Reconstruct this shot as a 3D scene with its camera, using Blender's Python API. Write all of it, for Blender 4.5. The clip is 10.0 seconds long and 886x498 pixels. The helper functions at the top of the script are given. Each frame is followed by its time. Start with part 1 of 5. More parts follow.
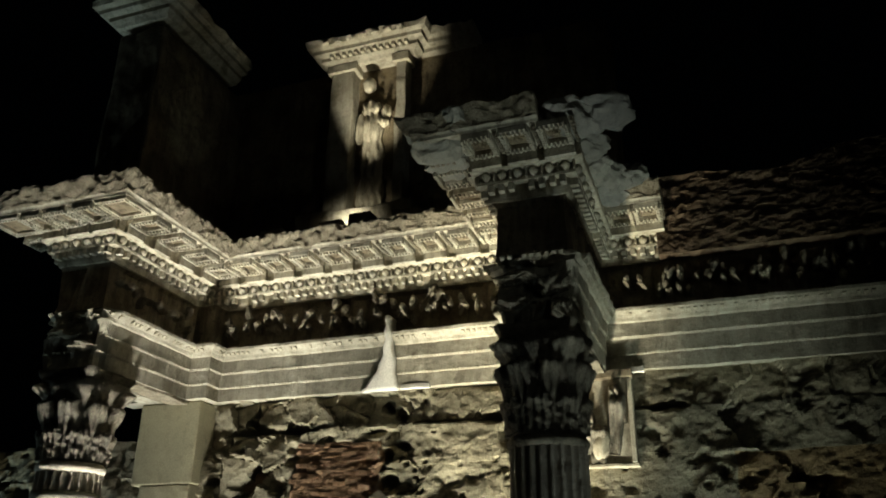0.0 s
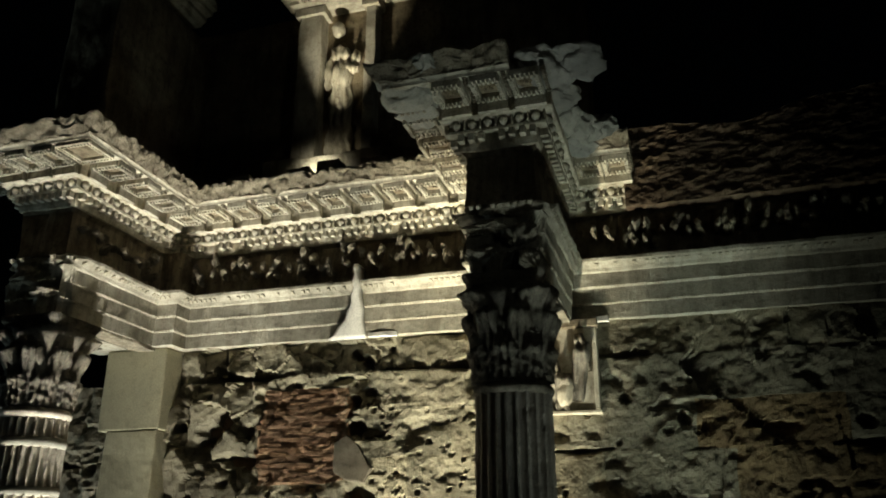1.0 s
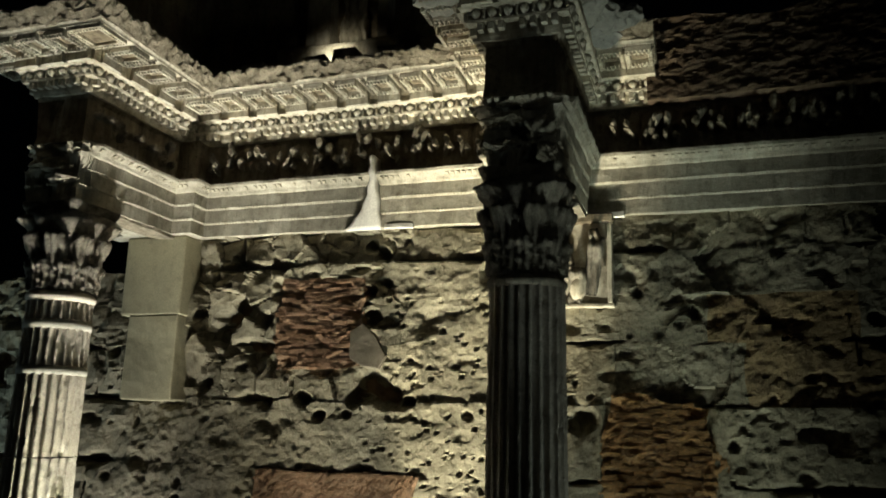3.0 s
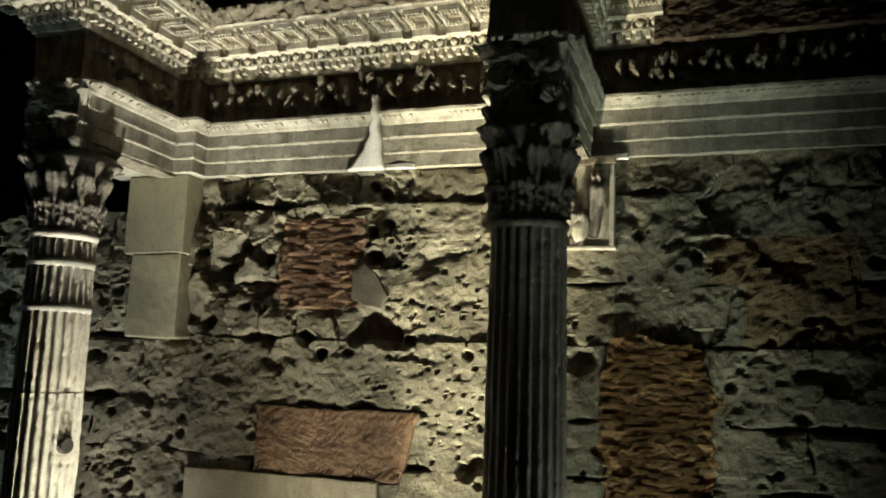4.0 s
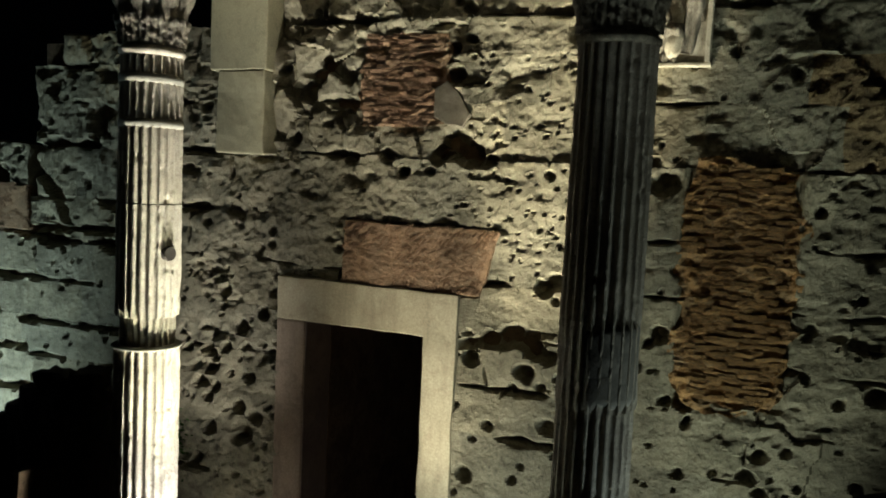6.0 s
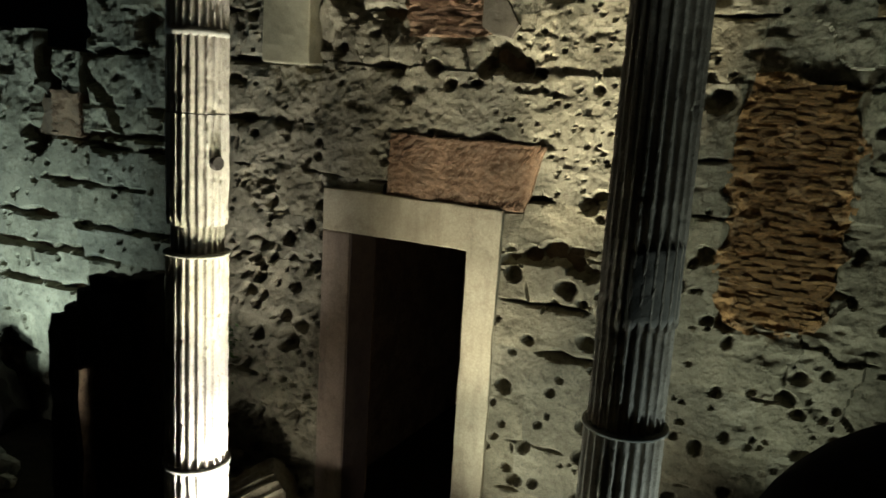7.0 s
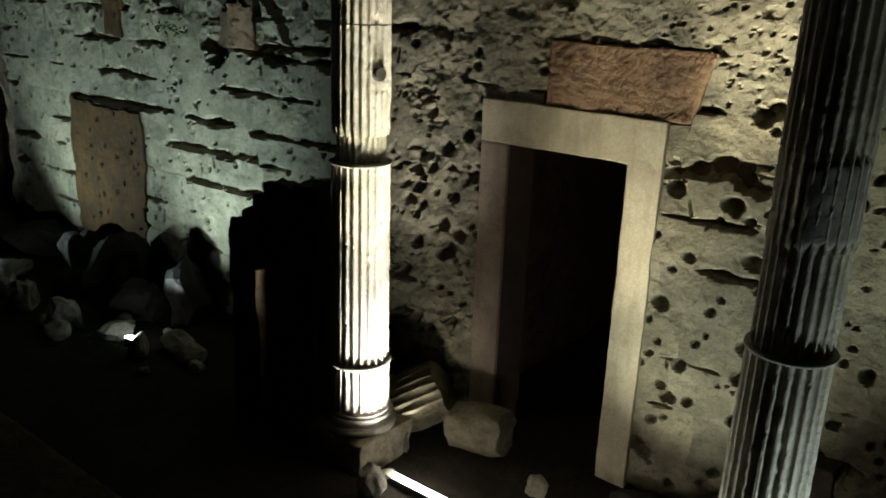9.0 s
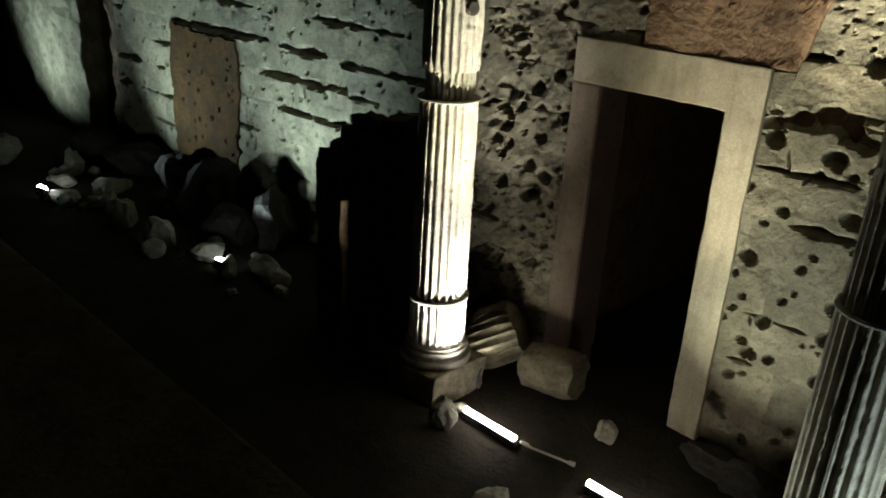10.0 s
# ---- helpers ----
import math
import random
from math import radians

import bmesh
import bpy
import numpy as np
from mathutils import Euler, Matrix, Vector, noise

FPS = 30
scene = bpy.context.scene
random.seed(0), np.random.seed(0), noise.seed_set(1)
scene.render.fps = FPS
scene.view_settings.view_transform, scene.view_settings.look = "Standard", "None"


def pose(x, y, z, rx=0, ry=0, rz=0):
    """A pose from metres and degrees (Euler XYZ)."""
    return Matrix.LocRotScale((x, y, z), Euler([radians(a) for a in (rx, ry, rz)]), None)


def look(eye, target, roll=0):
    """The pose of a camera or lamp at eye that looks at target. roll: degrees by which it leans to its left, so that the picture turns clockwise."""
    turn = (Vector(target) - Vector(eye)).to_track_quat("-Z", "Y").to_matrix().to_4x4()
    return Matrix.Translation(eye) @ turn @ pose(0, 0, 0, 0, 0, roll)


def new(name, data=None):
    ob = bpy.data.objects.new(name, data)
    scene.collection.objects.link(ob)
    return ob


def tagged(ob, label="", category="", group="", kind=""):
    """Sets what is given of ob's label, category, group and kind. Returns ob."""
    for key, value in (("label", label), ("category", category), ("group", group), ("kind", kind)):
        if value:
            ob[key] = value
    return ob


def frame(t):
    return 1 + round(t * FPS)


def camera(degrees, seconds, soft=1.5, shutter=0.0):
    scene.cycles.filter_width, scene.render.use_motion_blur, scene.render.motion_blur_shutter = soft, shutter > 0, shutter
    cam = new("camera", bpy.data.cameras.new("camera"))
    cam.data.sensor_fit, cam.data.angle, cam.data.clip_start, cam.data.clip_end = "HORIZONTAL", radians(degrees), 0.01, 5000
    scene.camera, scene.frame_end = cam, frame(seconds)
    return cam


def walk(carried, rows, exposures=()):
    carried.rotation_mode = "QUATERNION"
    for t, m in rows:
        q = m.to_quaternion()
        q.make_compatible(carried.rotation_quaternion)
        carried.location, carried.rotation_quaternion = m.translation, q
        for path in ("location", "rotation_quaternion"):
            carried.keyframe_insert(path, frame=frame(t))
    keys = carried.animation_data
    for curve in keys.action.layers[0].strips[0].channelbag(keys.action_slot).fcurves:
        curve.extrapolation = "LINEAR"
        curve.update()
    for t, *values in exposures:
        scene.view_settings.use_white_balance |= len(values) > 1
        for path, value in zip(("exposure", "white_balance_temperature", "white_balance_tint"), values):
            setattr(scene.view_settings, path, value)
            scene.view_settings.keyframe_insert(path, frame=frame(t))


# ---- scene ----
cam = camera(57.96, 10.0, soft=1.8)
EYE = 6.65
# seconds, yaw, pitch, lean: the camera is held at one spot and turned
TURNS = [
    (0.0, 19.500, 23.815, 0.537), (0.5, 17.637, 21.933, 0.136), (1.0, 17.062, 20.195, 0.233),
    (1.5, 17.217, 18.274, 0.507), (2.0, 17.729, 16.096, 0.856), (2.5, 18.200, 14.181, 1.217),
    (4.0, 18.153, 8.283, 1.879), (4.5, 19.080, 5.242, 2.352), (5.0, 20.784, 2.535, 2.211),
    (5.5, 22.111, -1.236, 2.248), (7.0, 26.320, -11.130, 3.609), (7.5, 28.048, -13.608, 2.983),
    (8.0, 30.790, -14.591, 2.686), (8.5, 33.989, -15.947, 2.691), (9.0, 37.547, -17.982, 2.113),
    (9.5, 40.710, -20.220, 2.190), (10.0, 43.572, -22.634, 3.208),
]
walk(cam, [(t, pose(0, 0, EYE, 90 + pitch, 0, yaw) @ pose(0, 0, 0, 0, 0, lean)) for t, yaw, pitch, lean in TURNS])

# ---- light: a black night sky, the floodlights of the ruin and added lamps ----
world = bpy.data.worlds.new("night")
scene.world = world
world.use_nodes = True
world.node_tree.nodes["Background"].inputs[0].default_value = (0.25, 0.4, 0.5, 1)
world.node_tree.nodes["Background"].inputs[1].default_value = 0.0004
scene.view_settings.exposure = -0.06


def spot_lamp(name, at, toward, watts, colour, degrees, blend=0.6, radius=0.06):
    lamp = bpy.data.lights.new(name, "SPOT")
    lamp.energy, lamp.color, lamp.spot_size, lamp.spot_blend = watts, colour, radians(degrees), blend
    lamp.shadow_soft_size = radius
    ob = new(name, lamp)
    ob.matrix_world = look(at, toward)
    return ob


WARM, NEUTRAL, COOL, GREEN = (1.0, 0.93, 0.7), (1.0, 0.98, 0.84), (0.7, 0.96, 1.0), (0.86, 1.0, 0.86)
spot_lamp("bar_light", (-5.95, 7.36, 0.2), (-6.15, 8.0, 9.8), 7600, NEUTRAL, 31, 1.0, 0.1)
spot_lamp("bar_light", (-6.1, 7.36, 0.2), (-7.25, 7.55, 2.6), 2500, (1.0, 0.99, 0.92), 72, 1.0, 0.1)
spot_lamp("bar_light", (-4.3, 7.36, 0.2), (-7.3, 7.55, 5.0), 4300, (1.0, 0.99, 0.7), 26, 1.0, 0.1)
spot_lamp("bar_light", (-3.6, 7.36, 0.2), (-2.45, 9.3, 8.3), 12500, WARM, 25, 1.0, 0.1)
spot_lamp("bar_light", (-4.8, 7.36, 0.2), (-4.6, 8.6, 9.6), 4200, NEUTRAL, 32, 1.0, 0.1)
spot_lamp("bar_light", (-4.5, 7.36, 0.2), (-3.95, 9.4, 5.9), 1800, (1.0, 0.95, 0.76), 48, 1.0, 0.1)
spot_lamp("bar_light", (-3.5, 7.36, 0.2), (-3.0, 9.5, 2.8), 620, (0.95, 1.0, 0.84), 76, 1.0, 0.1)
spot_lamp("bar_light", (-3.3, 7.3, 0.2), (-1.7, 7.4, 2.4), 170, GREEN, 62, 1.0, 0.1)
spot_lamp("bar_light", (-5.7, 7.36, 0.2), (-7.5, 9.5, 1.9), 150, NEUTRAL, 46, 1.0, 0.1)
spot_lamp("small_light", (-6.88, 8.22, 0.34), (-7.3, 9.5, 2.0), 60, NEUTRAL, 130, 1.0, 0.05)
spot_lamp("cool_light", (-18.9, 6.35, 0.55), (-17.0, 9.5, 4.6), 1700, COOL, 110, 1.0)
spot_lamp("cool_light", (-12.7, 7.35, 0.55), (-13.2, 9.5, 4.8), 1500, COOL, 104, 1.0)
spot_lamp("cool_light", (-26.5, 6.3, 0.3), (-25.2, 9.5, 4.0), 1700, COOL, 100, 1.0)
spot_lamp("right_light", (0.3, 7.5, 0.25), (-0.8, 9.4, 6.0), 850, GREEN, 54, 1.0, 0.1)
spot_lamp("right_light", (0.7, 7.4, 0.25), (-0.4, 9.15, 9.6), 1500, GREEN, 24, 1.0, 0.1)
spot_lamp("right_light", (0.3, 7.2, 0.25), (-1.5, 7.6, 2.4), 340, (0.8, 1.0, 1.0), 68, 1.0, 0.1)
# added uplight with no known source, brightens the far cornice front
spot_lamp("right_light", (-0.2, 6.3, 0.25), (-1.6, 6.8, 11.1), 850, (0.85, 1.0, 0.93), 16, 1.0, 0.1)
# unseen weak fill, added for the column front and far cornice
spot_lamp("street_light", (7.0, 1.0, 9.0), (-1.8, 7.0, 10.5), 60, (0.92, 1.0, 0.86), 50, 1.0, 0.3)
spot_lamp("attic_light", (-4.45, 8.72, 11.4), (-4.4, 9.25, 14.4), 460, WARM, 40, 0.7, 0.03)
spot_lamp("attic_light", (-4.6, 8.84, 11.56), (-4.6, 9.2, 11.5), 18, WARM, 130, 1.0, 0.03)
# added weak lamp without a known fixture, lifts the stepped-out attic
spot_lamp("attic_light", (-6.2, 8.2, 11.35), (-6.95, 8.3, 14.6), 8, GREEN, 50, 1.0, 0.03)


# ---- materials ----
def stone(name, light, dark, stain, scale=1.0, rough=0.85, bump=0.5, grain=60.0, blotch=(0.42, 0.6), streak=0.0):
    """Weathered stone: two tones in patches, dark stains, fine grain, and relief; its pattern shifts from object to object."""
    m = bpy.data.materials.new(name)
    m.use_nodes = True
    nt, n = m.node_tree, m.node_tree.nodes
    shade = n["Principled BSDF"]
    shade.inputs["Roughness"].default_value = rough
    shade.inputs["Specular IOR Level"].default_value = 0.12
    co, info = n.new("ShaderNodeTexCoord"), n.new("ShaderNodeObjectInfo")
    shift = n.new("ShaderNodeVectorMath")
    shift.operation = "MULTIPLY_ADD"
    nt.links.new(info.outputs["Random"], shift.inputs[0])
    shift.inputs[1].default_value = (37.0, 19.0, 53.0)
    nt.links.new(co.outputs["Object"], shift.inputs[2])

    def noise_tex(size, detail, rough_, stretch=None):
        t = n.new("ShaderNodeTexNoise")
        t.inputs["Scale"].default_value, t.inputs["Detail"].default_value, t.inputs["Roughness"].default_value = size, detail, rough_
        if stretch:
            mp = n.new("ShaderNodeMapping")
            mp.inputs["Scale"].default_value = stretch
            nt.links.new(shift.outputs[0], mp.inputs[0])
            nt.links.new(mp.outputs[0], t.inputs["Vector"])
        else:
            nt.links.new(shift.outputs[0], t.inputs["Vector"])
        return t.outputs[0]

    def ramp(src, a, b, ca=(0, 0, 0, 1), cb=(1, 1, 1, 1)):
        r = n.new("ShaderNodeValToRGB")
        r.color_ramp.elements[0].position, r.color_ramp.elements[1].position = a, b
        r.color_ramp.elements[0].color, r.color_ramp.elements[1].color = ca, cb
        nt.links.new(src, r.inputs[0])
        return r.outputs[0]

    def mix(fac, a, b, kind="MIX"):
        x = n.new("ShaderNodeMix")
        x.data_type, x.blend_type = "RGBA", kind
        for sock, v in ((x.inputs[0], fac), (x.inputs[6], a), (x.inputs[7], b)):
            if isinstance(v, (int, float, tuple)):
                sock.default_value = v
            else:
                nt.links.new(v, sock)
        return x.outputs[2]

    big, mid, fine = noise_tex(1.3 * scale, 6, 0.6), noise_tex(7 * scale, 8, 0.7), noise_tex(grain * scale, 4, 0.6)
    col = mix(ramp(big, *blotch), (*light, 1), (*dark, 1))
    col = mix(ramp(mid, 0.52, 0.72), col, (*stain, 1))
    if streak:
        run = ramp(noise_tex(2.2 * scale, 6, 0.65, (2.2, 2.2, 0.35)), 0.48, 0.7, (0, 0, 0, 1), (streak, streak, streak, 1))
        col = mix(run, col, (*[c * 0.6 for c in stain], 1))
    speck = ramp(fine, 0.3, 0.75, (0.62, 0.62, 0.62, 1), (1.15, 1.15, 1.15, 1))
    col = mix(0.7, col, speck, "MULTIPLY")
    tone = ramp(info.outputs["Random"], 0.0, 1.0, (0.82, 0.83, 0.85, 1), (1.06, 1.03, 0.98, 1))
    col = mix(0.8, col, tone, "MULTIPLY")
    nt.links.new(col, shade.inputs["Base Color"])
    add = n.new("ShaderNodeMath")
    add.operation = "MULTIPLY_ADD"
    nt.links.new(fine, add.inputs[0])
    add.inputs[1].default_value = 0.35
    nt.links.new(mid, add.inputs[2])
    bp = n.new("ShaderNodeBump")
    bp.inputs["Strength"].default_value, bp.inputs["Distance"].default_value = bump, 0.04
    nt.links.new(add.outputs[0], bp.inputs["Height"])
    nt.links.new(bp.outputs[0], shade.inputs["Normal"])
    return m


def glow(name, colour, strength):
    m = bpy.data.materials.new(name)
    m.use_nodes = True
    s = m.node_tree.nodes["Principled BSDF"]
    s.inputs["Base Color"].default_value = (0.8, 0.8, 0.8, 1)
    s.inputs["Emission Color"].default_value = (*colour, 1)
    s.inputs["Emission Strength"].default_value = strength
    return m


MARBLE = stone("weathered_marble", (0.62, 0.58, 0.47), (0.45, 0.41, 0.32), (0.25, 0.22, 0.16), 1.2, 0.7, 0.5, 45, streak=0.8)
ARCH_MARBLE = stone("stained_marble", (0.5, 0.46, 0.36), (0.36, 0.33, 0.255), (0.22, 0.19, 0.14), 1.6, 0.75, 0.6, 45, streak=0.45)
# serves the dirty frieze and the shade put into recesses
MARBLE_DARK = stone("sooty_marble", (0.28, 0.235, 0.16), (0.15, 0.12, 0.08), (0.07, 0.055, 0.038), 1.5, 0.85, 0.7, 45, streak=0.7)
MARBLE_WORN = stone("crumbling_marble", (0.4, 0.36, 0.28), (0.26, 0.23, 0.17), (0.12, 0.1, 0.075), 5.0, 0.9, 1.0, 24)
SIMA = stone("weathered_gutter_marble", (0.33, 0.295, 0.225), (0.2, 0.175, 0.13), (0.1, 0.085, 0.06), 6.0, 0.9, 1.0, 24)
WHITE_FILL = stone("white_filler", (0.78, 0.76, 0.7), (0.7, 0.68, 0.62), (0.62, 0.6, 0.54), 1.0, 0.85, 0.15, 50)
BROWN_PLASTER = stone("brown_plaster", (0.082, 0.043, 0.016), (0.05, 0.03, 0.014), (0.03, 0.021, 0.012), 1.6, 0.95, 0.8, 40, streak=0.4)
PAVONAZZETTO = stone("column_marble", (0.6, 0.56, 0.48), (0.46, 0.42, 0.36), (0.28, 0.25, 0.21), 2.2, 0.7, 0.6, 35, streak=0.2)
CAP_MARBLE = stone("carved_marble", (0.33, 0.3, 0.24), (0.19, 0.17, 0.135), (0.075, 0.065, 0.05), 4.0, 0.75, 1.0, 30, streak=0.5)
PLASTER = stone("repair_plaster", (0.36, 0.35, 0.3), (0.29, 0.285, 0.25), (0.22, 0.21, 0.18), 1.0, 0.9, 0.15, 70)
GREY_PATCH = stone("grey_patch", (0.3, 0.29, 0.26), (0.24, 0.235, 0.21), (0.17, 0.165, 0.15), 2.0, 0.9, 0.4, 50)
SLAB = stone("facing_slab", (0.24, 0.205, 0.15), (0.19, 0.165, 0.12), (0.13, 0.11, 0.08), 4.0, 0.9, 0.5, 40)
PEPERINO = stone("peperino_block", (0.27, 0.245, 0.175), (0.17, 0.155, 0.11), (0.1, 0.09, 0.065), 1.4, 0.95, 0.9, 30)
BROWN_TUFA = stone("brown_tufa_block", (0.3, 0.22, 0.12), (0.19, 0.14, 0.08), (0.1, 0.075, 0.045), 1.8, 0.95, 0.9, 30)
TRAVERTINE = stone("travertine_frame", (0.5, 0.44, 0.31), (0.45, 0.39, 0.27), (0.36, 0.3, 0.21), 0.9, 0.8, 0.2, 40, streak=0.6)
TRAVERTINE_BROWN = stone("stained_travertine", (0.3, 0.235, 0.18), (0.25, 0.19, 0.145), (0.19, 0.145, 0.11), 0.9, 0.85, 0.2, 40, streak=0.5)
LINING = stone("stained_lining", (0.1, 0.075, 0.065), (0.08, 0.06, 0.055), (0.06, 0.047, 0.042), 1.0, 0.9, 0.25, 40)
PIER = stone("cement_pier", (0.4, 0.37, 0.25), (0.34, 0.32, 0.22), (0.27, 0.25, 0.17), 0.9, 0.9, 0.15, 60)
BRICK = stone("old_brick", (0.4, 0.245, 0.15), (0.32, 0.2, 0.125), (0.2, 0.14, 0.09), 4.0, 0.95, 1.0, 30)
ORANGE_BRICK = stone("orange_brick", (0.45, 0.255, 0.1), (0.28, 0.175, 0.085), (0.13, 0.095, 0.058), 2.5, 0.95, 1.0, 30)
MORTAR = stone("mortar", (0.36, 0.225, 0.135), (0.28, 0.185, 0.115), (0.14, 0.1, 0.065), 3.0, 0.95, 1.0, 40)
ORANGE_MORTAR = stone("orange_mortar", (0.42, 0.24, 0.1), (0.24, 0.16, 0.085), (0.13, 0.09, 0.055), 3.0, 0.95, 1.0, 40)
# near-black, so the colour carries the shade of pier and boulders
SHADE_DARK = stone("sooty_brick", (0.05, 0.045, 0.04), (0.035, 0.03, 0.028), (0.025, 0.022, 0.02), 2.0, 0.95, 0.8, 30)
RUBBLE = stone("rubble_core", (0.2, 0.14, 0.09), (0.12, 0.085, 0.058), (0.06, 0.043, 0.032), 2.0, 0.95, 0.9, 30)
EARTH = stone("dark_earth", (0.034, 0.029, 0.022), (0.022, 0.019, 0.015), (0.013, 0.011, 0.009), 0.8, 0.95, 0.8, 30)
DRUM_STONE = stone("dirty_drum_stone", (0.19, 0.17, 0.12), (0.12, 0.105, 0.075), (0.065, 0.055, 0.04), 2.5, 0.9, 0.9, 30)
PALE_ROCK = stone("pale_rock", (0.45, 0.44, 0.38), (0.32, 0.31, 0.27), (0.2, 0.19, 0.16), 2.0, 0.85, 0.6, 30)
LED = glow("lit_tube", (1.0, 0.95, 0.85), 38.0)
LED_COOL = glow("lit_lens", (0.9, 1.0, 1.0), 40.0)
CASING = stone("lamp_casing", (0.12, 0.12, 0.12), (0.09, 0.09, 0.09), (0.06, 0.06, 0.06), 3, 0.5, 0.1)

rng = np.random.default_rng(7)
_lat = rng.random((256, 256))


def fbm(x, y, octaves=4, seed=0):
    """Smooth random height, about -1 to 1, for numpy arrays."""
    out, amp, total = np.zeros(np.broadcast(x, y).shape), 1.0, 0.0
    for k in range(octaves):
        u, v = x * 2**k + 17.3 * k + seed * 3.71, y * 2**k + 9.1 * k + seed * 7.13
        i, j = np.floor(u).astype(int), np.floor(v).astype(int)
        a, b = u - i, v - j
        a, b = a * a * (3 - 2 * a), b * b * (3 - 2 * b)
        g = lambda p, q: _lat[p % 256, q % 256]
        out = out + amp * ((g(i, j) * (1 - a) + g(i + 1, j) * a) * (1 - b) + (g(i, j + 1) * (1 - a) + g(i + 1, j + 1) * a) * b)
        total += amp
        amp *= 0.5
    return out / total * 2 - 1


# ---- building blocks ----
def mesh_of(name, verts, faces, material, smooth=False):
    me = bpy.data.meshes.new(name)
    me.from_pydata([tuple(map(float, v)) for v in verts], [], [tuple(map(int, f)) for f in faces])
    me.materials.append(material)
    if smooth:
        me.polygons.foreach_set("use_smooth", [True] * len(me.polygons))
    me.update()
    return me


def part(name, bm, material, parent, label="", smooth=False):
    """One mesh object under a thing; bm: a bmesh or a ready mesh."""
    if isinstance(bm, bmesh.types.BMesh):
        me = bpy.data.meshes.new(name)
        bm.to_mesh(me)
        bm.free()
        me.materials.append(material)
        if smooth:
            me.polygons.foreach_set("use_smooth", [True] * len(me.polygons))
    else:
        me = bm
    ob = new(name, me)
    if parent:
        ob.parent = parent
    return tagged(ob, label) if label else ob


def grid_faces(nu, nv, wrap=False, base=0):
    f = []
    for i in range(nu - (0 if wrap else 1)):
        for j in range(nv - 1):
            a, b = base + i * nv + j, base + ((i + 1) % nu) * nv + j
            f.append((a, b, b + 1, a + 1))
    return f


def box_bm(x0, x1, y0, y1, z0, z1, bevel=0.0, seg=2, bm=None):
    bm = bm or bmesh.new()
    got = bmesh.ops.create_cube(bm, size=1.0, matrix=Matrix.Translation(((x0 + x1) / 2, (y0 + y1) / 2, (z0 + z1) / 2)) @ Matrix.Diagonal((x1 - x0, y1 - y0, z1 - z0, 1)))
    if bevel:
        edges = {e for v in got["verts"] for e in v.link_edges}
        bmesh.ops.bevel(bm, geom=list(edges), offset=bevel, segments=seg, affect="EDGES", profile=0.6)
    return bm


def worn_box(name, x0, x1, y0, y1, z0, z1, material, wear=0.015, step=0.08, seed=0):
    """A box with uneven faces and softened, chipped edges."""
    bm = box_bm(x0, x1, y0, y1, z0, z1, min(x1 - x0, y1 - y0, z1 - z0) * 0.06 + 0.004, 2)
    longest = max(x1 - x0, y1 - y0, z1 - z0)
    bmesh.ops.subdivide_edges(bm, edges=[e for e in bm.edges if e.calc_length() > 2.5 * step], cuts=max(1, min(24, int(longest / step))), use_grid_fill=True)
    for v in bm.verts:
        d = noise.noise_vector(v.co * 2.3 + Vector((seed, 0, seed))) * wear + noise.noise_vector(v.co * 9 + Vector((0, seed, 0))) * wear * 0.4
        v.co += d
    me = bpy.data.meshes.new(name)
    bm.to_mesh(me)
    bm.free()
    me.materials.append(material)
    return me


